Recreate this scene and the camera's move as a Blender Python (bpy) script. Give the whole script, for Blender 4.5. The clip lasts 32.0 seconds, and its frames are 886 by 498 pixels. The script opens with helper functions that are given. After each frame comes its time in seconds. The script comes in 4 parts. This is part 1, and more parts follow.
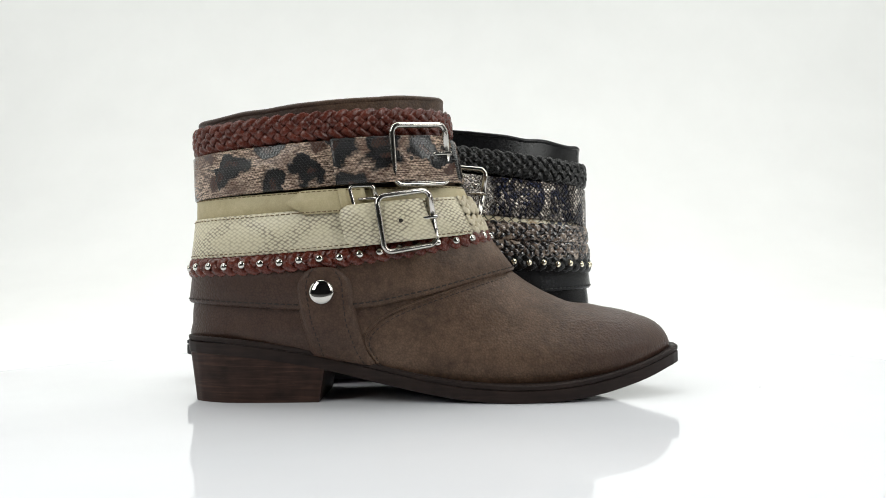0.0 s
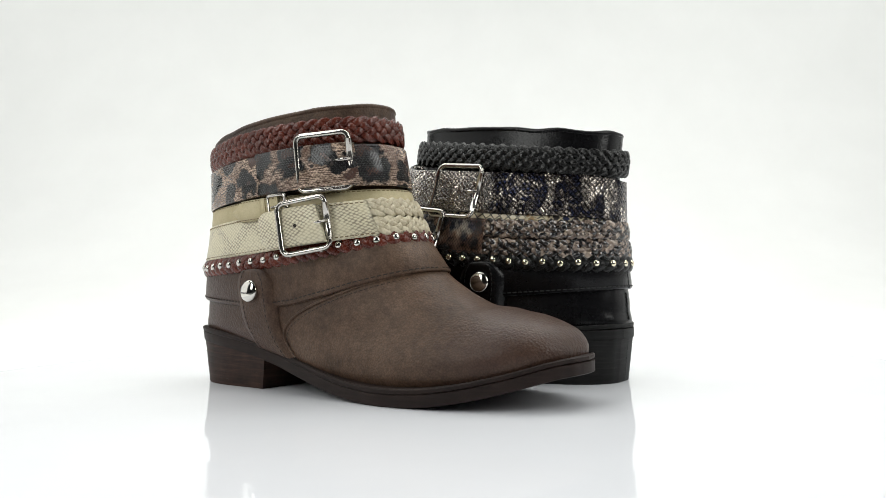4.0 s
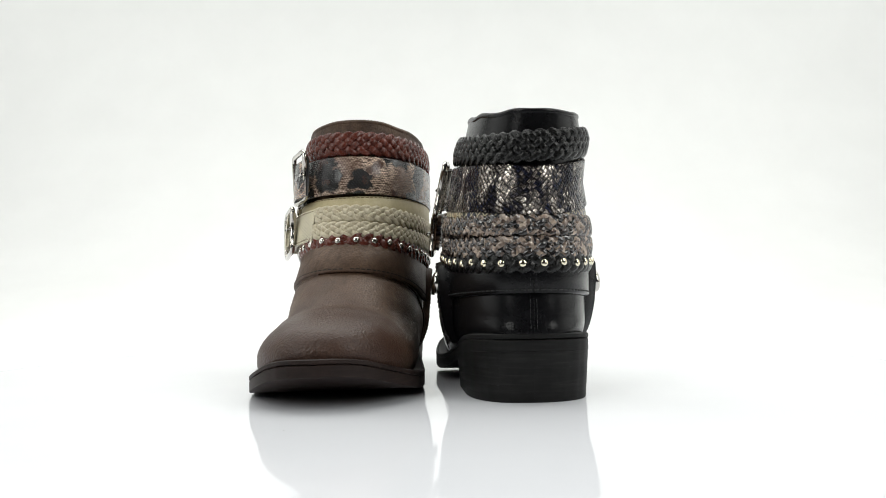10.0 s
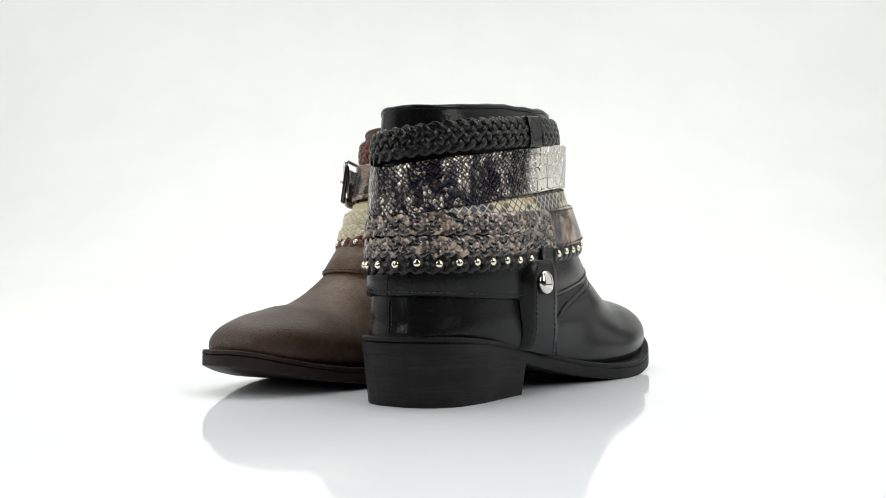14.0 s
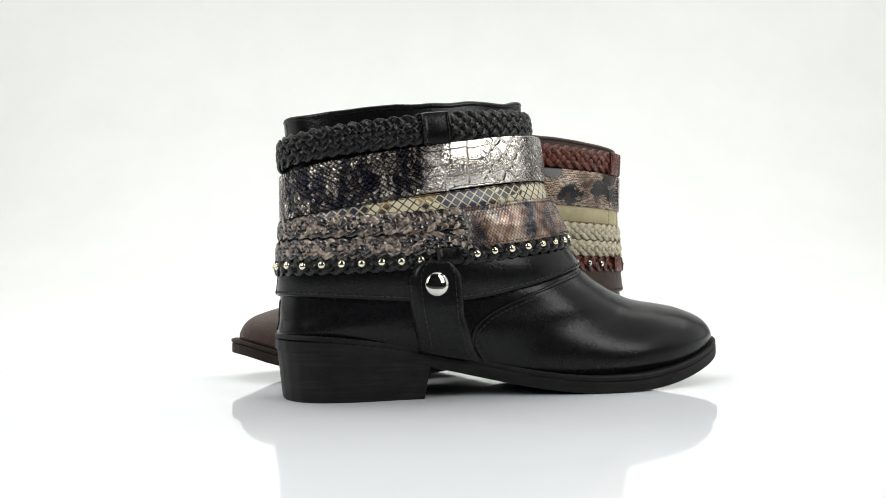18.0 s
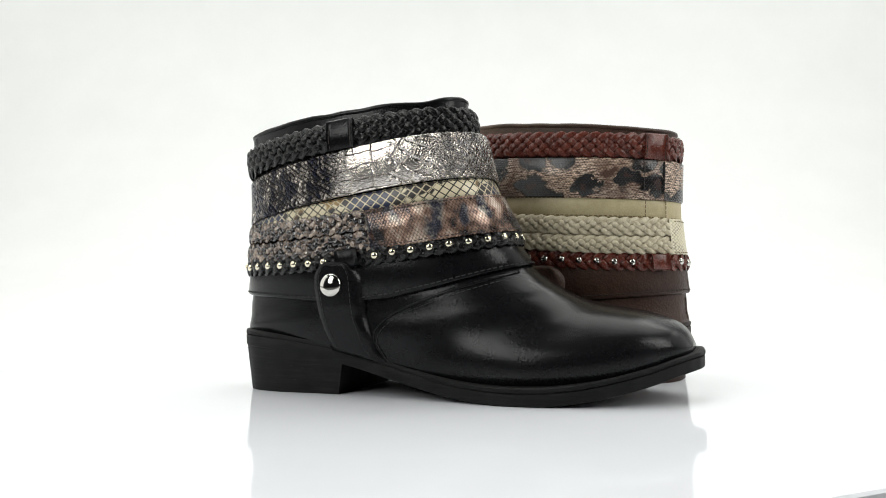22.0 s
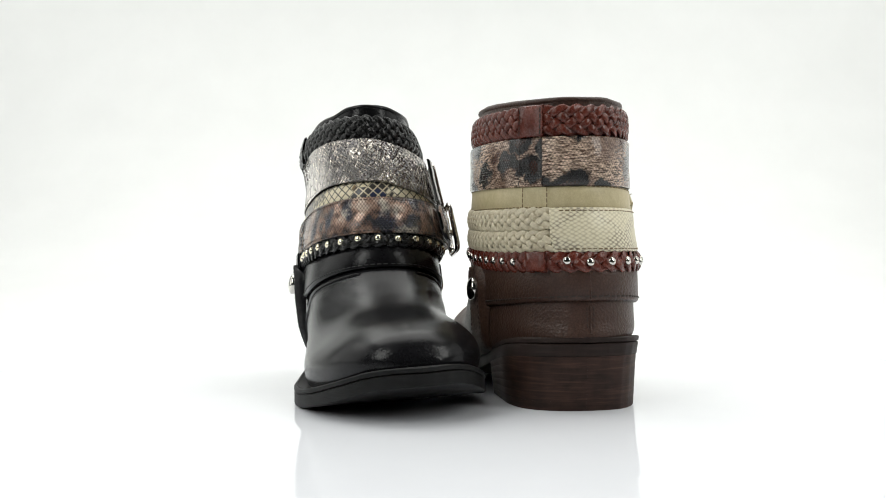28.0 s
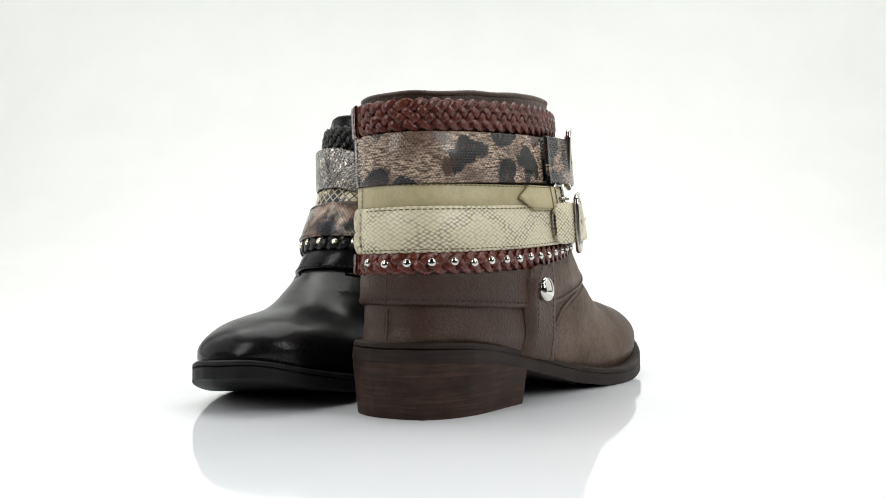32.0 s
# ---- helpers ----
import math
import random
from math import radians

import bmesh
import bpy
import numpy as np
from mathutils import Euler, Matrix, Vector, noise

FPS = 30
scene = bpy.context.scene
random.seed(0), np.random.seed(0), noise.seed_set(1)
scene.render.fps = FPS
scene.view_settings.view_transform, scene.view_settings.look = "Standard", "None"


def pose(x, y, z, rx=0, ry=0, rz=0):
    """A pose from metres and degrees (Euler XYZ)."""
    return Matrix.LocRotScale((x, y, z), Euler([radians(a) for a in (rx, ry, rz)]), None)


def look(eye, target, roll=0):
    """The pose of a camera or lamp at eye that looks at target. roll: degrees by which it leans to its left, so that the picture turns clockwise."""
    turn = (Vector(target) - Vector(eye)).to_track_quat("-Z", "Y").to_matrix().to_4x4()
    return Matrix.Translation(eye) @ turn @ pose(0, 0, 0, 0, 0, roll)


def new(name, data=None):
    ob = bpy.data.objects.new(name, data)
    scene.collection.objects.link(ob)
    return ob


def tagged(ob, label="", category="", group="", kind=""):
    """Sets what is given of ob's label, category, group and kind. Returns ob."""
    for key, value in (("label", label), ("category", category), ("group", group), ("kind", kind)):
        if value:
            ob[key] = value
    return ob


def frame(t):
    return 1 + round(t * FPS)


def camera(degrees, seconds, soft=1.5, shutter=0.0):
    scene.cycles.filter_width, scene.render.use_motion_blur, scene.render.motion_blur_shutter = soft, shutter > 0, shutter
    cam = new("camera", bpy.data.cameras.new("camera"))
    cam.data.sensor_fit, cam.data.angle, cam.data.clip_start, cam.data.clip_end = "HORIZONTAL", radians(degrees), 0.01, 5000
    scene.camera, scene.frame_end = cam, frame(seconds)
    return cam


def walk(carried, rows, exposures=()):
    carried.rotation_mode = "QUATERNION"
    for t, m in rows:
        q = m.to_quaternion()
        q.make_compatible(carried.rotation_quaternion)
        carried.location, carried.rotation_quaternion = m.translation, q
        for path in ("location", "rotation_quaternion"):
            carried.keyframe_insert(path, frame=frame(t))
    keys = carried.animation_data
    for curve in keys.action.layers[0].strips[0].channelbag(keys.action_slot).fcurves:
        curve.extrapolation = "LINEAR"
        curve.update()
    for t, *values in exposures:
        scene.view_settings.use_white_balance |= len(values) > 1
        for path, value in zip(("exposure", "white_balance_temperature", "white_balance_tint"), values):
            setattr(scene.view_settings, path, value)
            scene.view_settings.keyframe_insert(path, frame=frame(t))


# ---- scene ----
# camera: still, low before the turntable
EYE = (0.0, -0.5398, 0.0648)
VIEW = look(EYE, (0.00123, 0.0, 0.0648 + 0.5398 * math.tan(radians(1.571))), roll=-0.754)
cam = camera(53.10, 32.0, soft=0.9)
walk(cam, [(0, VIEW), (32, VIEW)], exposures=[(0, -0.17), (6, -0.14), (16, -0.13), (24, -0.08), (32, -0.08)])


def turn_at(t):
    """Angle of the turntable in degrees: it turns evenly."""
    return 0.454 - 9.4549 * t


# ---- light: a white photo studio with softboxes ----
world = bpy.data.worlds.new("studio")
world.use_nodes = True
world.node_tree.nodes["Background"].inputs[0].default_value = (0.93, 0.95, 1.0, 1)
world.node_tree.nodes["Background"].inputs[1].default_value = 0.05
scene.world = world


def softbox(name, eye, target, sx, sy, watts, colour=(1, 1, 1)):
    lamp = bpy.data.lights.new(name, "AREA")
    lamp.shape, lamp.size, lamp.size_y, lamp.energy, lamp.color = "RECTANGLE", sx, sy, watts, colour
    ob = new(name, lamp)
    ob.matrix_world = look(eye, target)
    return ob


TINT = (0.985, 1.0, 0.965)
softbox("softbox_top", (0, 0.40, 1.25), (0, 0.25, 0), 1.6, 1.1, 19.5, TINT)
softbox("softbox_front", (-0.80, -0.85, 0.85), (0, 0, 0.08), 0.42, 0.95, 8.5, TINT)
softbox("softbox_front", (0.90, -0.70, 0.80), (0, 0, 0.08), 0.38, 0.95, 9.0, TINT)
# dim lamps added in place of pale side panels that would bounce light
softbox("side_panel_bounce", (-1.05, 0.15, 0.55), (0, 0.05, 0.30), 1.0, 1.0, 4.0, TINT)
softbox("side_panel_bounce", (1.05, 0.15, 0.55), (0, 0.05, 0.30), 1.0, 1.0, 3.6, TINT)
softbox("softbox_back", (-1.40, 0.75, 1.7), (-1.5, 1.7, 0.72), 1.3, 0.6, 17.0, TINT)
softbox("softbox_back", (1.40, 0.75, 1.7), (1.5, 1.7, 0.72), 1.3, 0.6, 18.0, TINT)


# ---- materials ----
def nodes_of(name):
    m = bpy.data.materials.new(name)
    m.use_nodes = True
    t = m.node_tree
    return m, t.nodes, t.links, t.nodes["Principled BSDF"]


def coords(n, l, kind="Object", scale=(1, 1, 1)):
    c = n.new("ShaderNodeTexCoord")
    mp = n.new("ShaderNodeMapping")
    mp.inputs["Scale"].default_value = scale
    l.new(c.outputs[kind], mp.inputs["Vector"])
    return mp.outputs["Vector"]


def turned(n, l, su, sv, deg):
    """Strap coordinates, scaled and then turned, for slanting rows of scales."""
    mp = n.new("ShaderNodeMapping")
    mp.inputs["Rotation"].default_value = (0, 0, radians(deg))
    l.new(coords(n, l, "UV", (su, sv, 1)), mp.inputs["Vector"])
    return mp.outputs["Vector"]


def tex(n, l, vec, kind, scale, detail=4.0, rough=0.55, **kw):
    t = n.new("ShaderNodeTexNoise" if kind == "noise" else "ShaderNodeTexVoronoi")
    l.new(vec, t.inputs["Vector"])
    t.inputs["Scale"].default_value = scale
    if kind == "noise":
        t.inputs["Detail"].default_value, t.inputs["Roughness"].default_value = detail, rough
    else:
        t.feature = kw.get("feature", "F1")
        if kw.get("flat"):
            t.voronoi_dimensions = "2D"
        if "rand" in kw:
            t.inputs["Randomness"].default_value = kw["rand"]
    return t


def ramp(n, l, src, stops):
    r = n.new("ShaderNodeValToRGB")
    e = r.color_ramp.elements
    while len(e) < len(stops):
        e.new(0.5)
    for k, (p, c) in zip(e, stops):
        k.position, k.color = p, (*c, 1) if len(c) == 3 else c
    l.new(src, r.inputs[0])
    return r.outputs["Color"]


def mix(n, l, fac, a, b, mode="MIX"):
    m = n.new("ShaderNodeMix")
    m.data_type, m.blend_type = "RGBA", mode
    for sock, val in ((m.inputs[0], fac), (m.inputs[6], a), (m.inputs[7], b)):
        if isinstance(val, (int, float)):
            sock.default_value = val
        elif isinstance(val, tuple):
            sock.default_value = (*val, 1)
        else:
            l.new(val, sock)
    return m.outputs[2]


def bump(n, l, heights, bsdf):
    last = None
    for src, strength, dist in heights:
        b = n.new("ShaderNodeBump")
        b.inputs["Strength"].default_value, b.inputs["Distance"].default_value = strength, dist
        l.new(src, b.inputs["Height"])
        if last:
            l.new(last, b.inputs["Normal"])
        last = b.outputs["Normal"]
    l.new(last, bsdf.inputs["Normal"])


def setp(bsdf, **kw):
    for k, val in kw.items():
        bsdf.inputs[k.replace("_", " ")].default_value = (*val, 1) if isinstance(val, tuple) else val


def leather(name, dark, mid, light, rough=0.5, grain=1.0, cell=900, spec=0.5, burnish=0.0, patch=0.09):
    m, n, l, b = nodes_of(name)
    v = coords(n, l)
    big = tex(n, l, v, "noise", 28, 5, 0.6)
    fine = tex(n, l, v, "noise", 260, 5, 0.65)
    peb = tex(n, l, v, "voronoi", cell)
    cloud = ramp(n, l, big.outputs["Fac"], [(0.30, dark), (0.52, mid), (0.74, light)])
    col = mix(n, l, 0.35, cloud, ramp(n, l, fine.outputs["Fac"], [(0.32, dark), (0.66, light)]))
    if burnish:  # waxed darker at the toe and the heel counter
        sx = n.new("ShaderNodeSeparateXYZ")
        l.new(mix(n, l, 0.035, v, big.outputs["Color"], "ADD"), sx.inputs[0])
        wax = ramp(n, l, sx.outputs["X"], [(0.0, (burnish,) * 3), (0.075, (burnish * 0.8,) * 3), (0.118, (0, 0, 0)), (0.196, (0, 0, 0)), (0.240, (burnish * 0.85,) * 3)])
        col = mix(n, l, wax, col, (0.042, 0.0195, 0.0145))
    lines = tex(n, l, mix(n, l, 0.003, v, fine.outputs["Color"], "ADD"), "voronoi", cell * 0.85, feature="DISTANCE_TO_EDGE")
    pores = ramp(n, l, lines.outputs["Distance"], [(0.0, (0.62,) * 3), (0.16, (1, 1, 1))])
    col = mix(n, l, min(1.0, 0.5 * grain), col, mix(n, l, 1.0, col, pores, "MULTIPLY"))
    l.new(col, b.inputs["Base Color"])
    rr = ramp(n, l, big.outputs["Fac"], [(0.3, (rough + patch,) * 3), (0.7, (rough - patch,) * 3)])
    l.new(mix(n, l, wax, rr, (0.40, 0.40, 0.40)) if burnish else rr, b.inputs["Roughness"])
    setp(b, Specular_IOR_Level=spec)
    wr = tex(n, l, v, "noise", 120, 3, 0.5)
    bump(n, l, [(peb.outputs["Distance"], 0.22 * grain, 0.0005), (tex(n, l, v, "noise", 620, 3, 0.6).outputs["Fac"], 0.22 * grain, 0.0005), (wr.outputs["Fac"], 0.012 * grain, 0.0015)], b)
    return m


def plain(name, col, rough, metal=0.0, var=0.12, scale=400, bmp=0.0):
    m, n, l, b = nodes_of(name)
    v = coords(n, l)
    t = tex(n, l, v, "noise", scale, 4, 0.6)
    lo, hi = tuple(c * (1 - var) for c in col), tuple(min(1, c * (1 + var)) for c in col)
    l.new(ramp(n, l, t.outputs["Fac"], [(0.3, lo), (0.7, hi)]), b.inputs["Base Color"])
    setp(b, Roughness=rough, Metallic=metal)
    if bmp:
        bump(n, l, [(t.outputs["Fac"], bmp, 0.0006)], b)
    return m


def plait(name, stops, rough, spec=0.5, scale=160, wear=0.25):
    """Braided strands: the tone wanders along them, fine creases and scuffs."""
    m, n, l, b = nodes_of(name)
    v = coords(n, l)
    t = tex(n, l, v, "noise", scale, 4, 0.65)
    f = tex(n, l, v, "noise", 900, 3, 0.6)
    tone = ramp(n, l, t.outputs["Fac"], stops)
    l.new(mix(n, l, wear, tone, ramp(n, l, f.outputs["Fac"], [(0.36, stops[0][1]), (0.64, stops[-1][1])])), b.inputs["Base Color"])
    l.new(ramp(n, l, f.outputs["Fac"], [(0.3, (rough - 0.05,) * 3), (0.7, (rough + 0.1,) * 3)]), b.inputs["Roughness"])
    setp(b, Specular_IOR_Level=spec)
    bump(n, l, [(f.outputs["Fac"], 0.35, 0.0006), (t.outputs["Fac"], 0.2, 0.0008)], b)
    return m


def leopard(name, base_lo, base_hi, spot, rough=0.13):
    """Printed hair with black rosettes, under a net of raised glossy scales."""
    m, n, l, b = nodes_of(name)
    v = coords(n, l)
    hair = tex(n, l, turned(n, l, 260, 1300, 24), "noise", 1.0, 4, 0.65)
    shade = tex(n, l, v, "noise", 38, 3, 0.5)
    base = ramp(n, l, hair.outputs["Fac"], [(0.42, base_lo), (0.60, base_hi)])
    base = mix(n, l, ramp(n, l, shade.outputs["Fac"], [(0.46, (0, 0, 0)), (0.62, (0.75,) * 3)]), base, (0.11, 0.055, 0.036))
    sv = mix(n, l, 0.026, coords(n, l, "UV"), tex(n, l, v, "noise", 70, 4).outputs["Color"], "ADD")
    mp = n.new("ShaderNodeMapping")
    mp.inputs["Scale"].default_value = (50, 62, 1)
    l.new(sv, mp.inputs["Vector"])
    ros = tex(n, l, mp.outputs["Vector"], "voronoi", 1.0, rand=0.9, flat=True)
    pick = n.new("ShaderNodeSeparateColor")
    l.new(ros.outputs["Color"], pick.inputs[0])
    ring = ramp(n, l, ros.outputs["Distance"], [(0.0, (0.4,) * 3), (0.10, (0.5,) * 3), (0.19, (1, 1, 1)), (0.39, (1, 1, 1)), (0.50, (0, 0, 0))])
    some = ramp(n, l, pick.outputs[0], [(0.18, (0, 0, 0)), (0.22, (1, 1, 1))])
    ink = mix(n, l, 1.0, ring, some, "MULTIPLY")
    heart = ramp(n, l, ros.outputs["Distance"], [(0.16, (1, 1, 1)), (0.26, (0, 0, 0))])
    warm = mix(n, l, heart, base, (0.07, 0.031, 0.021))
    sc = tex(n, l, turned(n, l, 820, 560, 45), "voronoi", 1.0, rand=0.08, flat=True)
    bead = ramp(n, l, sc.outputs["Distance"], [(0.34, (1, 1, 1)), (0.54, (0, 0, 0))])
    col = mix(n, l, ink, warm, spot)
    l.new(mix(n, l, 1.0, col, mix(n, l, 0.42, (1.0, 1.0, 1.0), bead), "MULTIPLY"), b.inputs["Base Color"])
    net = mix(n, l, ramp(n, l, ink, [(0.0, (0.35,) * 3), (0.8, (1, 1, 1))]), (0.5, 0.5, 0.5), bead)
    bump(n, l, [(net, 0.9, 0.0006), (hair.outputs["Fac"], 0.12, 0.0004)], b)
    setp(b, Roughness=rough, Specular_IOR_Level=0.5)
    return m


def glitter_leopard(name):
    """Bronze, cream, navy and black streaks under a net of raised metallic scales."""
    m, n, l, b = nodes_of(name)
    st = tex(n, l, coords(n, l, "UV", (95, 75, 1)), "noise", 1.0, 4, 0.6)
    tint = tex(n, l, coords(n, l, "UV", (60, 40, 1)), "noise", 1.3, 2, 0.5)
    warm = ramp(n, l, st.outputs["Fac"], [(0.36, (0.012, 0.011, 0.014)), (0.44, (0.10, 0.052, 0.034)), (0.54, (0.33, 0.20, 0.145)), (0.64, (0.58, 0.45, 0.36))])
    cool = ramp(n, l, st.outputs["Fac"], [(0.36, (0.008, 0.010, 0.022)), (0.48, (0.026, 0.029, 0.052)), (0.62, (0.50, 0.44, 0.36))])
    col = mix(n, l, ramp(n, l, tint.outputs["Fac"], [(0.50, (0, 0, 0)), (0.58, (1, 1, 1))]), warm, cool)
    sc = tex(n, l, turned(n, l, 760, 520, 45), "voronoi", 1.0, rand=0.1, flat=True)
    bead = ramp(n, l, sc.outputs["Distance"], [(0.34, (1, 1, 1)), (0.54, (0, 0, 0))])
    l.new(mix(n, l, 1.0, col, mix(n, l, 0.55, (1.0, 1.0, 1.0), bead), "MULTIPLY"), b.inputs["Base Color"])
    bump(n, l, [(bead, 0.8, 0.0006)], b)
    setp(b, Roughness=0.18, Metallic=0.4, Specular_IOR_Level=0.8)
    return m


def snake_plait(name, shift):
    """Strands cut from snake skin: small glossy scales, black, bronze and cream."""
    m, n, l, b = nodes_of(name)
    v = coords(n, l)
    sc = tex(n, l, v, "voronoi", 560, rand=0.8)
    zone = tex(n, l, mix(n, l, 0.004, v, tex(n, l, v, "noise", 300, 2).outputs["Color"], "ADD"), "voronoi", 390)
    cell = n.new("ShaderNodeSeparateColor")
    l.new(zone.outputs["Color"], cell.inputs[0])
    r = n.new("ShaderNodeSeparateColor")
    l.new(sc.outputs["Color"], r.inputs[0])
    vote = n.new("ShaderNodeMath")
    vote.operation = "MULTIPLY_ADD"
    l.new(r.outputs[0], vote.inputs[0])
    vote.inputs[1].default_value = 0.07
    lift = n.new("ShaderNodeMath")
    lift.operation = "MULTIPLY_ADD"
    l.new(cell.outputs[1], lift.inputs[0])
    lift.inputs[1].default_value, lift.inputs[2].default_value = 0.28, 0.335 + shift
    l.new(lift.outputs[0], vote.inputs[2])
    tone = ramp(n, l, vote.outputs[0], [(0.48, (0.010, 0.009, 0.010)), (0.54, (0.045, 0.032, 0.027)), (0.60, (0.16, 0.112, 0.088)), (0.70, (0.40, 0.315, 0.25))])
    gap = ramp(n, l, sc.outputs["Distance"], [(0.42, (1, 1, 1)), (0.65, (0.7,) * 3)])
    l.new(mix(n, l, 1.0, tone, gap, "MULTIPLY"), b.inputs["Base Color"])
    bump(n, l, [(gap, 0.4, 0.0004)], b)
    setp(b, Roughness=0.22, Specular_IOR_Level=1.0)
    return m


def python_skin(name):
    """Pewter foil over embossed snake scales: fine dark lozenges at the back, broad plates before."""
    m, n, l, b = nodes_of(name)
    v = coords(n, l)
    warp = tex(n, l, v, "noise", 90, 2, 0.5)
    wv = mix(n, l, 0.005, coords(n, l, "UV"), warp.outputs["Color"], "ADD")
    def mapped(sx, sy, rot):
        mp = n.new("ShaderNodeMapping")
        mp.inputs["Scale"].default_value, mp.inputs["Rotation"].default_value = (sx, sy, 1), (0, 0, radians(rot))
        l.new(wv, mp.inputs["Vector"])
        return mp.outputs["Vector"]
    plate = tex(n, l, mapped(72, 150, 0), "voronoi", 1.0, feature="DISTANCE_TO_EDGE", rand=0.3, flat=True)
    loz = tex(n, l, mapped(520, 470, 40), "voronoi", 1.0, rand=0.3, flat=True)
    loz.distance = "CHEBYCHEV"
    wr = tex(n, l, coords(n, l, "UV", (420, 800, 1)), "noise", 1.0, 4, 0.7)
    sad = tex(n, l, mapped(95, 42, 28), "noise", 1.0, 3, 0.55)
    sx = n.new("ShaderNodeSeparateXYZ")
    l.new(v, sx.inputs[0])
    rear = n.new("ShaderNodeMapRange")
    rear.inputs[1].default_value, rear.inputs[2].default_value = 0.080, 0.064
    l.new(sx.outputs["X"], rear.inputs[0])
    outer = n.new("ShaderNodeMapRange")
    outer.inputs[1].default_value, outer.inputs[2].default_value, outer.inputs[4].default_value = 0.0, 0.02, 0.62
    l.new(sx.outputs["Y"], outer.inputs[0])
    scaly = n.new("ShaderNodeMath")
    scaly.operation = "MAXIMUM"
    l.new(rear.outputs[0], scaly.inputs[0])
    instep = n.new("ShaderNodeMapRange")
    instep.inputs[1].default_value, instep.inputs[2].default_value, instep.inputs[4].default_value = 0.112, 0.130, 0.72
    l.new(sx.outputs["X"], instep.inputs[0])
    sides = n.new("ShaderNodeMath")
    sides.operation = "MAXIMUM"
    l.new(outer.outputs[0], sides.inputs[0])
    l.new(instep.outputs[0], sides.inputs[1])
    l.new(sides.outputs[0], scaly.inputs[1])
    sep = n.new("ShaderNodeSeparateColor")
    l.new(loz.outputs["Color"], sep.inputs[0])
    foil = ramp(n, l, wr.outputs["Fac"], [(0.3, (0.62, 0.57, 0.52)), (0.7, (0.95, 0.90, 0.84))])
    big = tex(n, l, mapped(135, 155, 42), "voronoi", 1.0, feature="DISTANCE_TO_EDGE", rand=0.3, flat=True)
    fore = n.new("ShaderNodeMapRange")
    fore.inputs[1].default_value, fore.inputs[2].default_value = 0.098, 0.106
    l.new(sx.outputs["X"], fore.inputs[0])
    edge = mix(n, l, fore.outputs[0], ramp(n, l, plate.outputs["Distance"], [(0.0, (0, 0, 0)), (0.055, (1, 1, 1))]), ramp(n, l, big.outputs["Distance"], [(0.02, (0, 0, 0)), (0.15, (1, 1, 1))]))
    front_col = mix(n, l, 1.0, foil, mix(n, l, 0.32, (1.0, 1.0, 1.0), edge), "MULTIPLY")
    dark = ramp(n, l, sep.outputs[0], [(0.1, (0.013, 0.016, 0.036)), (0.5, (0.03, 0.027, 0.034)), (0.75, (0.08, 0.068, 0.060)), (1.0, (0.32, 0.285, 0.26))])
    pale = ramp(n, l, sep.outputs[0], [(0.0, (0.14, 0.122, 0.108)), (0.5, (0.36, 0.32, 0.285)), (1.0, (0.80, 0.74, 0.68))])
    scale_col = mix(n, l, ramp(n, l, sad.outputs["Fac"], [(0.42, (0, 0, 0)), (0.50, (1, 1, 1))]), pale, dark)
    rim = ramp(n, l, loz.outputs["Distance"], [(0.30, (1, 1, 1)), (0.47, (0.1,) * 3)])
    rear_col = mix(n, l, 1.0, scale_col, rim, "MULTIPLY")
    l.new(mix(n, l, scaly.outputs[0], front_col, rear_col), b.inputs["Base Color"])
    hgt = mix(n, l, scaly.outputs[0], edge, ramp(n, l, loz.outputs["Distance"], [(0.2, (1, 1, 1)), (0.5, (0, 0, 0))]))
    bump(n, l, [(hgt, 1.0, 0.0009), (wr.outputs["Fac"], 0.45, 0.0006)], b)
    setp(b, Roughness=0.14, Metallic=0.93)
    return m


def lizard(name, pale, shade, mark):
    """Cream printed snake skin: rows of fine scales, broad net of greyish diamonds."""
    m, n, l, b = nodes_of(name)
    v = coords(n, l)
    sc = tex(n, l, turned(n, l, 450, 680, 45), "voronoi", 1.0, rand=0.3, flat=True)
    wv = mix(n, l, 0.008, coords(n, l, "UV"), tex(n, l, v, "noise", 90, 2).outputs["Color"], "ADD")
    mp = n.new("ShaderNodeMapping")
    mp.inputs["Scale"].default_value, mp.inputs["Rotation"].default_value = (30, 44, 1), (0, 0, radians(45))
    l.new(wv, mp.inputs["Vector"])
    net = tex(n, l, mp.outputs["Vector"], "voronoi", 1.0, rand=0.35, flat=True)
    net.distance = "CHEBYCHEV"
    zone = ramp(n, l, net.outputs["Distance"], [(0.30, (0.1,) * 3), (0.39, (1, 1, 1))])
    scale = ramp(n, l, sc.outputs["Distance"], [(0.25, (0, 0, 0)), (0.6, (1, 1, 1))])
    dark = mix(n, l, scale, pale, mark)
    light = mix(n, l, scale, pale, shade)
    l.new(mix(n, l, zone, light, dark), b.inputs["Base Color"])
    bump(n, l, [(scale, -0.9, 0.0008)], b)
    setp(b, Roughness=0.4)
    return m


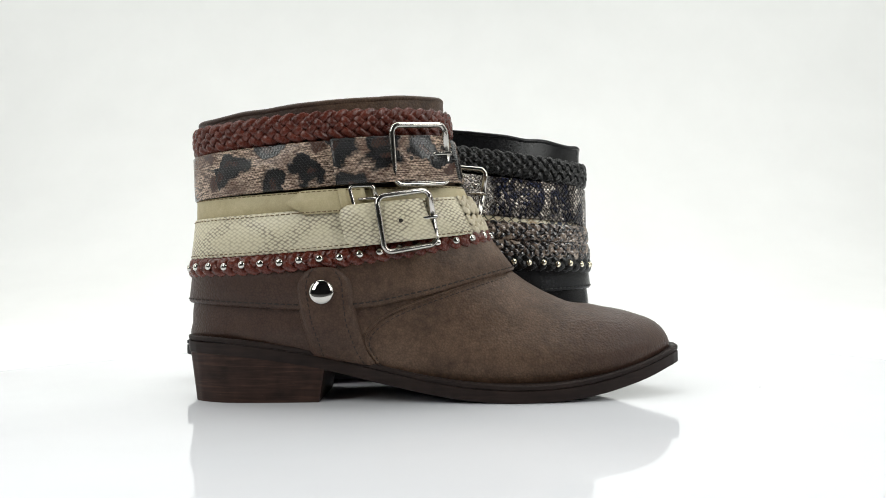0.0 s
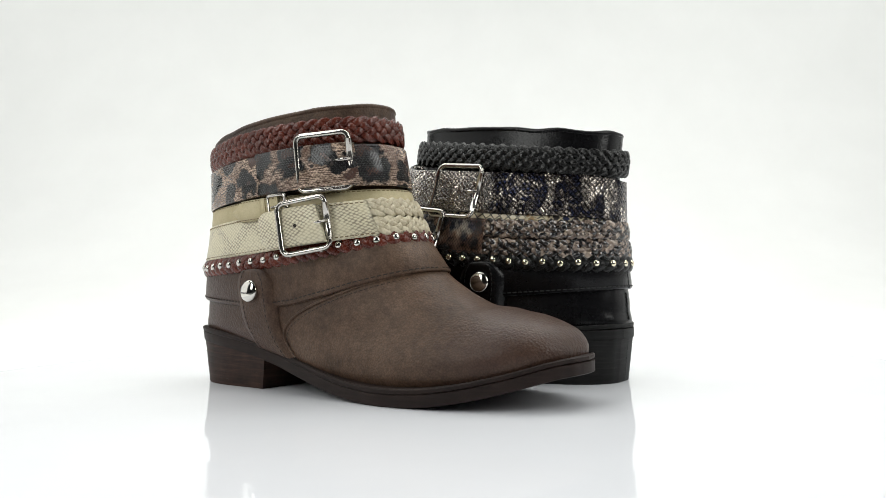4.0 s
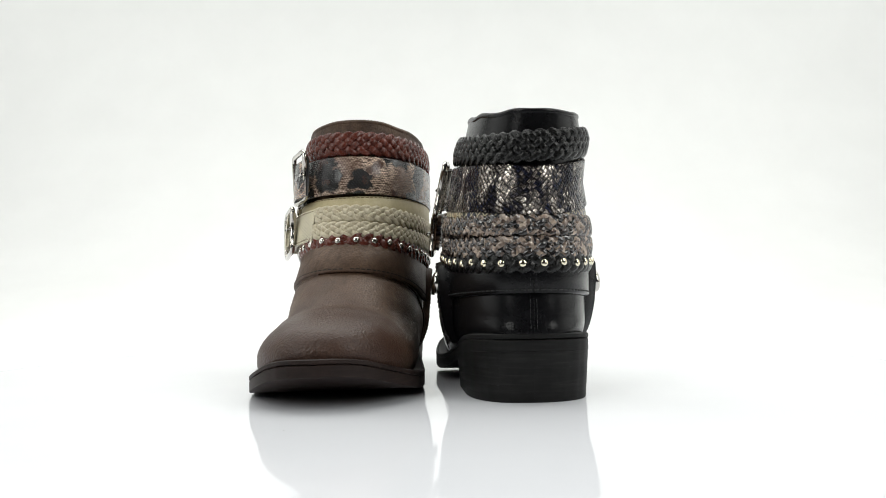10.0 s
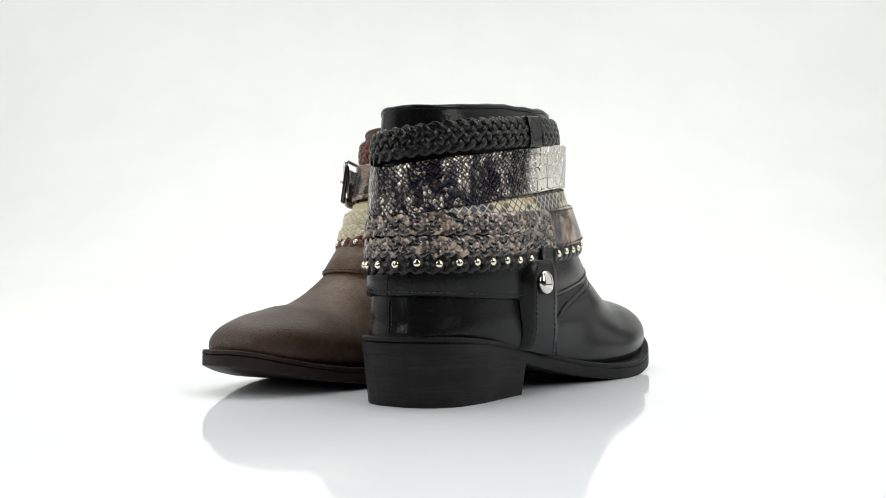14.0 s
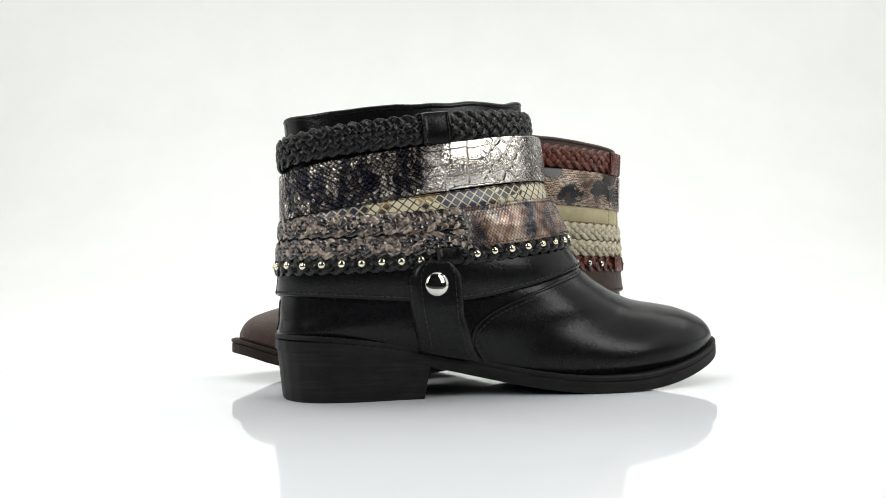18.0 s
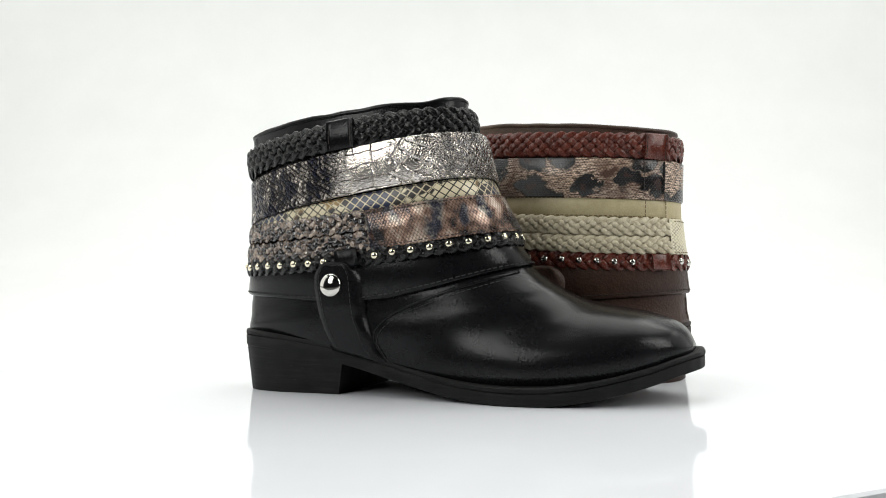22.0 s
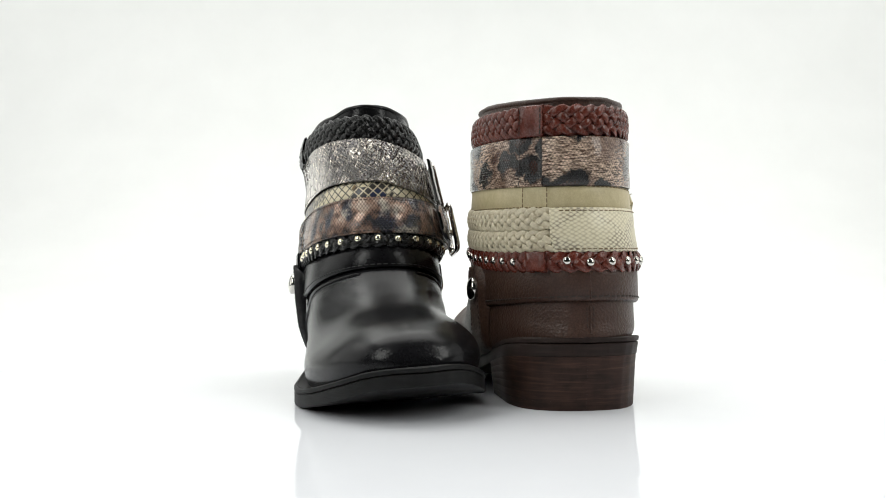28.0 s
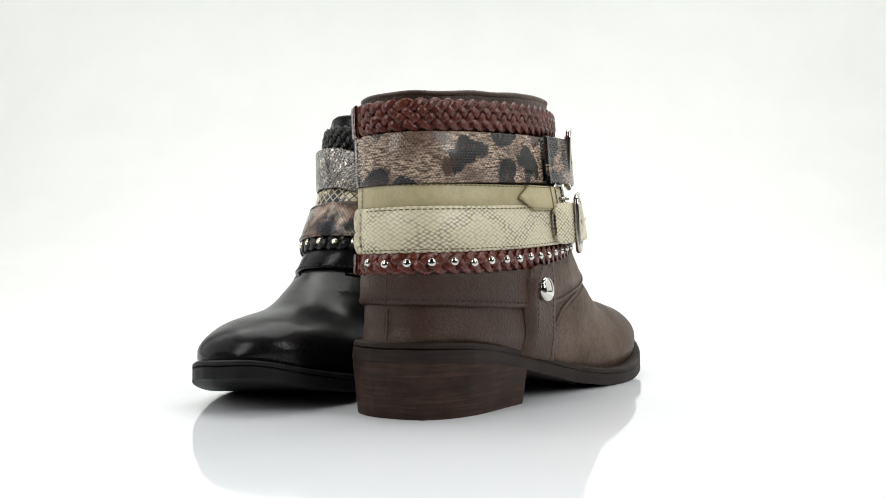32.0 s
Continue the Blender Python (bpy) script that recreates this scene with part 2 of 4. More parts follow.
def diamond_skin(name):
    """Cream strap with lozenge scales in a dark net, clusters of them black, navy and tan."""
    m, n, l, b = nodes_of(name)
    v = coords(n, l)
    cell = tex(n, l, turned(n, l, 250, 270, 45), "voronoi", 1.0, rand=0.0, flat=True)
    cell.distance = "CHEBYCHEV"
    zone = tex(n, l, v, "noise", 48, 1, 0.5)
    tint = tex(n, l, v, "noise", 36, 1, 0.5)
    ink = ramp(n, l, tint.outputs["Fac"], [(0.40, (0.30, 0.19, 0.08)), (0.44, (0.018, 0.016, 0.018)), (0.58, (0.03, 0.025, 0.022)), (0.61, (0.018, 0.025, 0.06))])
    r = n.new("ShaderNodeSeparateColor")
    l.new(cell.outputs["Color"], r.inputs[0])
    vote = n.new("ShaderNodeMath")
    vote.operation = "MULTIPLY_ADD"
    l.new(r.outputs[0], vote.inputs[0])
    vote.inputs[1].default_value = 0.12
    l.new(zone.outputs["Fac"], vote.inputs[2])
    on = ramp(n, l, vote.outputs[0], [(0.55, (0, 0, 0)), (0.565, (1, 1, 1))])
    body = ramp(n, l, cell.outputs["Distance"], [(0.39, (1, 1, 1)), (0.44, (0, 0, 0))])
    cream = (0.66, 0.59, 0.42)
    pale_cell = mix(n, l, body, ramp(n, l, zone.outputs["Fac"], [(0.34, (0.07, 0.055, 0.04)), (0.44, (0.02, 0.017, 0.014))]), cream)
    dark_cell = mix(n, l, body, (0.55, 0.48, 0.33), ink)
    l.new(mix(n, l, on, pale_cell, dark_cell), b.inputs["Base Color"])
    bump(n, l, [(body, 0.4, 0.0005)], b)
    setp(b, Roughness=0.3)
    return m


def stacked(name, a, b_, c):
    """Stacked heel leather: thin streaks along each lift."""
    m, n, l, b = nodes_of(name)
    v = coords(n, l, "Object", (30, 30, 620))
    t = tex(n, l, v, "noise", 1.0, 4, 0.65)
    s = tex(n, l, coords(n, l, "Object", (1, 1, 1)), "noise", 90, 3)
    col = ramp(n, l, t.outputs["Fac"], [(0.3, a), (0.52, b_), (0.72, c)])
    l.new(mix(n, l, 0.3, col, ramp(n, l, s.outputs["Fac"], [(0.35, a), (0.65, c)])), b.inputs["Base Color"])
    setp(b, Roughness=0.55, Specular_IOR_Level=0.16)
    bump(n, l, [(t.outputs["Fac"], 0.3, 0.0006)], b)
    return m


M_BROWN = leather("brown_leather", (0.038, 0.020, 0.012), (0.093, 0.053, 0.033), (0.175, 0.109, 0.070), 0.52, 1.9, 780, 0.3, 0.85)
M_BLACK = leather("black_leather", (0.003, 0.003, 0.0035), (0.005, 0.005, 0.0058), (0.009, 0.009, 0.010), 0.25, 0.48, 820, 0.19, 0.0, 0.02)
M_LINING = plain("dark_lining", (0.03, 0.024, 0.02), 0.8)
M_RED = plait("redbrown_plait", [(0.35, (0.052, 0.011, 0.007)), (0.5, (0.095, 0.020, 0.012)), (0.65, (0.145, 0.035, 0.021))], 0.24, 0.4)
M_BPLAIT = plait("black_plait", [(0.35, (0.0035, 0.0035, 0.0035)), (0.65, (0.007, 0.007, 0.0068))], 0.25, 0.33)
M_CREAMP = plait("cream_plait", [(0.3, (0.36, 0.30, 0.20)), (0.5, (0.52, 0.46, 0.33)), (0.7, (0.66, 0.60, 0.45))], 0.45, 0.5, 300)
M_SNAKEP = snake_plait("bronze_snake_plait", 0.075)
M_SNAKED = snake_plait("black_snake_plait", -0.012)
M_LEO = leopard("leopard_print", (0.075, 0.042, 0.028), (0.72, 0.53, 0.40), (0.005, 0.005, 0.006))
M_LEO2 = glitter_leopard("glitter_leopard")
M_PYTHON = python_skin("pewter_snake")
M_LIZARD = lizard("cream_snake", (0.68, 0.625, 0.455), (0.50, 0.445, 0.31), (0.26, 0.22, 0.16))
M_DIAMOND = diamond_skin("diamond_snake")
M_TAN = leather("tan_leather", (0.36, 0.30, 0.165), (0.46, 0.39, 0.225), (0.54, 0.465, 0.285), 0.5, 0.5)
M_NICKEL = plain("polished_nickel", (0.60, 0.58, 0.54), 0.07, 1.0, 0.05)
M_BUCKLE = plain("brushed_nickel", (0.50, 0.475, 0.44), 0.16, 1.0, 0.08)
M_GOLD = plain("pale_gold_stud", (0.80, 0.74, 0.58), 0.10, 1.0, 0.05)
M_BSTITCH = plain("dark_thread", (0.022, 0.015, 0.012), 0.8)
M_KSTITCH = plain("black_thread", (0.005, 0.005, 0.005), 0.7)
M_TSTITCH = plain("tan_thread", (0.16, 0.11, 0.055), 0.8)
DARK_EDGED = (M_LEO, M_LEO2, M_PYTHON, M_DIAMOND)
M_EDGE = plain("black_edge_paint", (0.012, 0.011, 0.011), 0.5)
M_SOLE_BR = stacked("dark_brown_sole", (0.011, 0.007, 0.0065), (0.018, 0.0115, 0.010), (0.030, 0.019, 0.016))
M_HEEL_BR = stacked("stacked_brown_heel", (0.011, 0.0065, 0.0055), (0.026, 0.014, 0.011), (0.068, 0.035, 0.025))
M_SOLE_BK = stacked("black_sole", (0.004, 0.004, 0.004), (0.007, 0.007, 0.007), (0.014, 0.014, 0.014))
M_HEEL_BK = stacked("stacked_black_heel", (0.004, 0.004, 0.004), (0.007, 0.007, 0.007), (0.018, 0.0175, 0.017))


def acrylic():
    m, n, l, b = nodes_of("white_acrylic")
    v = coords(n, l)
    t = tex(n, l, v, "noise", 9, 4, 0.6)
    s = tex(n, l, v, "noise", 400, 3, 0.6)
    l.new(ramp(n, l, t.outputs["Fac"], [(0.3, (0.738, 0.747, 0.785)), (0.7, (0.768, 0.777, 0.815))]), b.inputs["Base Color"])
    l.new(ramp(n, l, s.outputs["Fac"], [(0.3, (0.03,) * 3), (0.7, (0.06,) * 3)]), b.inputs["Roughness"])
    setp(b, Specular_IOR_Level=0.22)
    return m


M_BOARD = acrylic()
M_ROOM = plain("dark_grey_wall_paint", (0.06, 0.06, 0.062), 0.8, 0, 0.06, 3)
M_SWEEP = plain("white_paper", (0.80, 0.805, 0.80), 0.75, 0, 0.02, 6)


# ---- mesh helpers ----
def mesh_of(name, verts, faces, mat, uvs=None, smooth=True, flip=False, sharp=0):
    me = bpy.data.meshes.new(name)
    faces = [tuple(reversed(f)) for f in faces] if flip else faces
    me.from_pydata([tuple(map(float, p)) for p in verts], [], [tuple(map(int, f)) for f in faces])
    if uvs is not None:
        lay = me.uv_layers.new(name="UVMap")
        idx = np.empty(len(me.loops), dtype=np.int32)
        me.loops.foreach_get("vertex_index", idx)
        lay.data.foreach_set("uv", np.asarray(uvs, dtype=np.float32)[idx].ravel())
    me.materials.append(mat)
    if smooth:
        me.polygons.foreach_set("use_smooth", [True] * len(me.polygons))
    if sharp:
        me.set_sharp_from_angle(angle=radians(sharp))
    me.update()
    return me


def part(name, me, parent, label="", m=None):
    """Links a mesh as one part under a thing or another part."""
    ob = new(name, me)
    ob.parent = parent
    if m is not None:
        ob.matrix_local = m
    return tagged(ob, label) if label else ob


def grid_faces(nu, nv, wrap_u=False, wrap_v=False, base=0):
    f = []
    for i in range(nu if wrap_u else nu - 1):
        for j in range(nv if wrap_v else nv - 1):
            a, b = i * nv + j, i * nv + (j + 1) % nv
            c, d = ((i + 1) % nu) * nv + (j + 1) % nv, ((i + 1) % nu) * nv + j
            f.append((base + a, base + b, base + c, base + d))
    return f


def cubic(rows, u):
    """Catmull-Rom through the rows of an array at the positions u."""
    rows = np.asarray(rows, float)
    u = np.clip(np.asarray(u, float), 0, len(rows) - 1 - 1e-9)
    i = u.astype(int)
    f = (u - i)[..., None]
    g = lambda k: rows[np.clip(i + k, 0, len(rows) - 1)]
    p0, p1, p2, p3 = g(-1), g(0), g(1), g(2)
    return 0.5 * (2*p1 + (p2 - p0)*f + (2*p0 - 5*p1 + 4*p2 - p3)*f**2 + (3*p1 - p0 - 3*p2 + p3)*f**3)


def tube(path, radius, sides=8, closed=False, squash=None):
    """A round bar along a path of points."""
    p = np.asarray(path, float)
    k = len(p)
    t = (np.roll(p, -1, 0) - np.roll(p, 1, 0)) if closed else np.gradient(p, axis=0)
    t /= np.linalg.norm(t, axis=1)[:, None]
    ref = np.array([0.0, 0.0, 1.0]) if abs(t[:, 2]).mean() < 0.8 else np.array([1.0, 0.0, 0.0])
    if squash is not None:
        ref = np.asarray(squash, float)
    a = np.cross(t, ref)
    a /= np.linalg.norm(a, axis=1)[:, None] + 1e-12
    b = np.cross(t, a)
    ang = np.linspace(0, 2 * np.pi, sides, endpoint=False)
    v = (p[:, None] + radius * (np.cos(ang)[None, :, None] * a[:, None] + np.sin(ang)[None, :, None] * b[:, None])).reshape(-1, 3)
    f = grid_faces(k, sides, closed, True)
    if not closed:
        f += [tuple(range(sides)), tuple(reversed(range((k - 1) * sides, k * sides)))]
    return v, f


MM = 0.001

# ---- the boot's form, in millimetres: x forward from the back seam, y to the inner side, z up ----
# one row a section: front or top point x, z; back or under point x, z; half width; bias; squareness
FORM = [
    (132, 158.0, -1, 145.4, 36.5, 1.0, 0.88), (133, 145, 0, 133, 37.2, 1.0, 0.88), (136, 122, 1, 112, 38.0, 1.0, 0.88),
    (143, 103, 1, 92, 38.0, 1.0, 0.88), (152, 86, -1, 72, 37.4, 1.0, 0.86), (161, 73, -3, 55, 37.6, 0.98, 0.84),
    (172, 63.0, -4, 42, 37.8, 0.97, 0.80), (182, 56.5, -2, 30, 38.0, 0.95, 0.76), (190, 52.5, 30, 23, 38.6, 0.92, 0.70),
    (198, 49.3, 80, 13, 39.0, 0.90, 0.62), (206, 47.4, 130, 4, 41.6, 0.88, 0.58), (213.5, 46.3, 168, 2, 42.4, 0.86, 0.56),
    (221, 45.1, 197, 4, 40.2, 0.85, 0.55), (228.5, 43.7, 218.5, 8, 36.0, 0.85, 0.54), (236.5, 41.4, 234.5, 13, 29.8, 0.85, 0.57),
    (244.3, 38.4, 244.5, 17, 22.8, 0.88, 0.62), (249.6, 34.2, 250.2, 20, 15.8, 0.9, 0.68), (252.6, 29.0, 252.9, 23, 8.5, 0.95, 0.8),
]


def skin(u, phi):
    """Points of the upper: u runs from the rim to the toe, phi from the front round the outer side to the back."""
    r = cubic(FORM, u)
    c = (1 - np.cos(phi)) / 2
    s = np.maximum(c, 1e-9) ** r[..., 5]
    x = r[..., 0] + (r[..., 2] - r[..., 0]) * s
    z = r[..., 1] + (r[..., 3] - r[..., 1]) * s
    fore = np.clip((u - 7) / 2.5, 0, 1) * np.clip((15.5 - u) / 2, 0, 1)  # the forefoot: sloping above, full where it meets its welt
    power = r[..., 6] + fore * np.where(np.cos(phi) > 0, 0.0, -0.55 * r[..., 6]) + 0.24 * np.clip((u - 7) / 2.5, 0, 1) * (np.cos(phi) > 0)
    y = -np.sign(np.sin(phi)) * r[..., 4] * (1 + 0.02 * fore) * np.maximum(np.abs(np.sin(phi)), 1e-9) ** power
    return np.stack([x, y, z], -1)


NPHI = 192
PHI = np.linspace(0, 2 * np.pi, NPHI, endpoint=False)
UD = np.linspace(0, 13.5, 700)
DENSE = skin(UD[:, None] * np.ones((1, NPHI)), PHI[None, :] * np.ones((len(UD), 1)))
SIDE = DENSE[:, : NPHI // 2].reshape(-1, 3)


def line_on(zfun):
    """Where the upper crosses the height z = zfun(x, y), once round."""
    d = DENSE[..., 2] - zfun(DENSE[..., 0], DENSE[..., 1])
    out = np.empty((NPHI, 3))
    for j in range(NPHI):
        k = np.argmax(d[:, j] < 0)
        if k == 0:
            out[j] = DENSE[0, j] + np.array([0, 0, -d[0, j]])
            continue
        f = d[k - 1, j] / (d[k - 1, j] - d[k, j])
        out[j] = DENSE[k - 1, j] * (1 - f) + DENSE[k, j] * f
    return out


def side_at(x, z):
    """Half width of the upper at a place of its side."""
    d = (SIDE[:, 0] - x) ** 2 + (SIDE[:, 2] - z) ** 2
    k = np.argpartition(d, 24)[:24]
    w = 1 / (d[k] + 1.5)
    return float((np.abs(SIDE[k, 1]) * w).sum() / w.sum())


class Strap:
    """A band round the shaft between two lines of height."""

    def __init__(self, lo, hi, gap, loose=0.0, bulge=(0, 1, 0)):
        a, b = line_on(lo), line_on(hi)
        mid = (a + b) / 2
        t = np.roll(mid, -1, 0) - np.roll(mid, 1, 0)
        nrm = np.stack([-t[:, 1], t[:, 0], 0 * t[:, 0]], 1)
        nrm /= np.linalg.norm(nrm, axis=1)[:, None]
        if (nrm[:, :2] * (mid - mid.mean(0))[:, :2]).sum() < 0:
            nrm = -nrm
        slack = np.clip((mid[:, :1] - 85) / 50, 0, 1)  # it stands off before the instep
        gap = gap + loose * slack * slack * (3 - 2 * slack)
        outer = (np.arange(len(mid)) <= NPHI // 2)[:, None]  # it bows out where it is buckled
        gap = gap + outer * bulge[2] * np.exp(-((mid[:, :1] - bulge[0]) / bulge[1]) ** 2)
        a, b, mid = a + nrm * gap, b + nrm * gap, mid + nrm * gap
        step = np.linalg.norm(np.roll(mid, -1, 0) - mid, axis=1)
        self.s = np.concatenate([[0], np.cumsum(step)])
        self.length = self.s[-1]
        w = lambda q: np.vstack([q, q[:1]])
        self.a, self.b, self.n, self.mid = w(a), w(b), w(nrm), w(mid)

    def _at(self, q, s):
        s = np.mod(s, self.length)
        return np.stack([np.interp(s, self.s, q[:, k]) for k in range(3)], -1)

    def at(self, s, v, o):
        s, v, o = np.broadcast_arrays(np.asarray(s, float), np.asarray(v, float), np.asarray(o, float))
        n = self._at(self.n, s)
        n = n / np.linalg.norm(n, axis=-1, keepdims=True)
        f = ((v + 1) / 2)[..., None]
        return self._at(self.a, s) * (1 - f) + self._at(self.b, s) * f + n * o[..., None]

    def axes(self, s):
        """Along, up and outward at s."""
        p, q = self.at(s - 0.6, 0, 0), self.at(s + 0.6, 0, 0)
        t = (q - p) / np.linalg.norm(q - p)
        up = self.at(s, 1, 0) - self.at(s, -1, 0)
        h = np.linalg.norm(up)
        up /= h
        n = np.cross(t, up)
        if n @ self._at(self.n, np.asarray(s, float)) < 0:
            n = -n
        n /= np.linalg.norm(n)
        return t, up, n, h

    def where(self, x, outer=True):
        """Length along the band at a distance x from the back, on one side."""
        half = NPHI // 2
        if outer:
            return float(np.interp(-x, -self.mid[: half + 1, 0], self.s[: half + 1]))
        return float(np.interp(x, self.mid[half:, 0], self.s[half:]))


def band(st, s0, s1, thick, off=0.0, v0=-1.0, v1=1.0, edge=0.7, taper=0.0, point=False, round_=False):
    """Leather band with rounded edges along part of a strap. taper: length of a pointed or rounded end at s0."""
    n = max(4, int(abs(s1 - s0) / 2.5))
    ss = np.linspace(s0, s1, n)
    tip = s0 if taper > 0 else s1
    if taper:
        near = abs(taper) * (1 - np.cos(np.linspace(0, np.pi / 2, 8)))
        rest = ss[np.abs(ss - tip) > abs(taper)]
        ss = np.concatenate([s0 + near, rest]) if taper > 0 else np.concatenate([rest, (s1 - near)[::-1]])
        n = len(ss)
    h = st.axes(s0)[3]
    e = edge / h * 2
    prof = [(v0, 0.0), (v0, thick - edge), (v0 + e, thick), (v0 * 0.5 + v1 * 0.5, thick * 1.03), (v1 - e, thick), (v1, thick - edge), (v1, 0.0)]
    v, uv = [], []
    rise = off if isinstance(off, tuple) else (off, off)
    for s in ss:
        k = 1.0
        off = rise[0] + (rise[1] - rise[0]) * (s - s0) / (s1 - s0)
        if taper:
            d = min(abs(s - tip) / abs(taper), 1.0)
            k = 0.1 + 0.9 * d if point else 0.5 + 0.5 * math.sqrt(max(0.0, 1 - (1 - d) ** 2))
        mid = (v0 + v1) / 2
        for a, o in prof:
            a = mid + (a - mid) * k
            v.append(st.at(s, a, off + o))
            uv.append((s * MM, a * h / 2 * MM))
    m = len(prof)
    if round_ and abs(s1 - s0) > st.length - 0.01:  # all the way round
        return np.array(v[:-m]), grid_faces(n - 1, m, True, True), uv[:-m]
    f = grid_faces(n, m, False, True)
    f += [tuple(range(m)), tuple(reversed(range((n - 1) * m, n * m)))]
    return np.array(v), f, uv


def weave(count, th):
    """Height of a strand at the phase th of its swing: over and under at each crossing with the others."""
    k = np.arange(1, count)
    cross = np.concatenate([-np.pi / 2 + np.pi * k / count, np.pi / 2 + np.pi * k / count])
    ends = np.concatenate([[cross[-1] - 2 * np.pi], cross, [cross[0] + 2 * np.pi]])
    turns_ = np.pi * np.arange(-1, len(cross) + 1)
    return np.cos(np.interp(np.mod(th + np.pi / 2, 2 * np.pi) - np.pi / 2, ends, turns_))


def strands(st, s0, s1, count, pitch, width, thick, off, v0=-1.0, v1=1.0, crown=0.0):
    """A flat plait: flattened strands that run slantwise from edge to edge, over and under one another."""
    span = s1 - s0
    loop = span > st.length - 0.01
    turns = span / (count * pitch)
    turns = max(1, round(turns)) if loop else turns
    h = st.axes(s0)[3]
    mid, amp = (v0 + v1) / 2, (v1 - v0) / 2 - 0.62 * width / h
    k = int(turns * max(30, 9 * count))
    sides = 10
    ang = np.linspace(0, 2 * np.pi, sides, endpoint=False)
    ca, sa = np.cos(ang), np.sin(ang)
    ca, sa = np.sign(ca) * np.abs(ca) ** 0.85, np.sign(sa) * np.abs(sa) ** 0.85
    V, F = [], []
    for i in range(count):
        q = np.linspace(0, 1, k, endpoint=not loop)
        th = 2 * np.pi * (q * turns + i / count)
        ss, v = s0 + q * span, np.arcsin(0.965 * np.sin(th)) / math.asin(0.965)
        wob = np.array([noise.noise(Vector((a_ * 0.11, i * 3.7, h))) for a_ in ss])
        over = weave(count, th)
        p = st.at(ss, mid + amp * v + 0.03 * wob, off - crown * v * v + 0.7 * thick * over)
        n = st._at(st.n, ss)
        n /= np.linalg.norm(n, axis=1)[:, None]
        t = (np.roll(p, -1, 0) - np.roll(p, 1, 0)) if loop else np.gradient(p, axis=0)
        a = np.cross(n, t)
        a /= np.linalg.norm(a, axis=1)[:, None]
        b = np.cross(t, a)
        b /= np.linalg.norm(b, axis=1)[:, None]
        wide = width / 2 * (1 + 0.12 * over + 0.10 * wob)
        ring = p[:, None] + a[:, None] * (wide[:, None] * ca[None, :])[..., None] + b[:, None] * (sa * thick * 0.68)[None, :, None]
        F.append(grid_faces(k, sides, loop, True))
        V.append(ring.reshape(-1, 3))
    return V, F


def plan(x, side, grow=0.0):
    """Half width of the sole at x; side -1 is the outer one."""
    xs = [-6, -5.2, -2.5, 2, 8, 16, 30, 50, 80, 110, 140, 165, 185, 205, 222, 236, 246, 252.5, 256.6, 258.2]
    outer = [0, 9.5, 17.8, 22.9, 26.8, 30.6, 33.0, 33.6, 34.8, 40.0, 46.0, 49.5, 48.8, 45.2, 39.0, 32.2, 24.8, 18.2, 11.5, 0]
    inner = [0, 7.5, 16.0, 23.0, 28.0, 31.2, 33.4, 33.2, 34.0, 38.0, 43.8, 47.5, 47.5, 44.8, 39.1, 32.4, 24.7, 16.8, 9.0, 0]
    w = outer if side < 0 else inner
    ease = 5.0 * np.clip(np.minimum(x - 4.0, 250.0 - x) / 12.0, 0, 1)
    return np.mean([np.interp(x + d * ease, xs, w) for d in (-1, -0.5, 0, 0.5, 1)], axis=0) + grow


def sole_top(x):
    return np.mean([np.interp(x + d, [-6, 20, 50, 70, 90, 110, 130, 150, 175, 200, 225, 245, 258], [34.5, 33.2, 29.0, 25.5, 20.5, 15.8, 11.8, 9.3, 8.6, 10.5, 15.5, 21.5, 26.5]) for d in (-12, -8, -4, 0, 4, 8, 12)], axis=0)


def sole_mesh(x0, x1, top, low, inset=0.0):
    """A slab in the sole's plan between the heights top(x) and low(x), with eased edges."""
    k = (1 - np.cos(np.linspace(0, np.pi, 110))) / 2
    xs = x0 + (x1 - x0) * k
    loop = [(x, -plan(x, -1) + (inset if 3 < x < 250 else 0)) for x in xs] + [(x, plan(x, 1) - (inset if 3 < x < 250 else 0)) for x in xs[::-1]]
    n = len(loop)
    V = []
    cx = (x0 + x1) / 2
    for dz, sh in ((0, 0.99), (0.5, 1.0), (-0.5, 1.0), (0, 0.99)):
        for x, y in loop:
            z = low(x) + dz if len(V) < 2 * n else top(x) + dz
            V.append((cx + (x - cx) * (1 - (1 - sh) * 0.6), y * sh, z))
    F = grid_faces(4, n, False, True)
    m = n // 2
    for i in range(m - 1):
        F.append((i + 1, i, n - 1 - i, n - 2 - i))
        b = 3 * n
        F.append((b + i, b + i + 1, b + n - 2 - i, b + n - 1 - i))
    return V, F


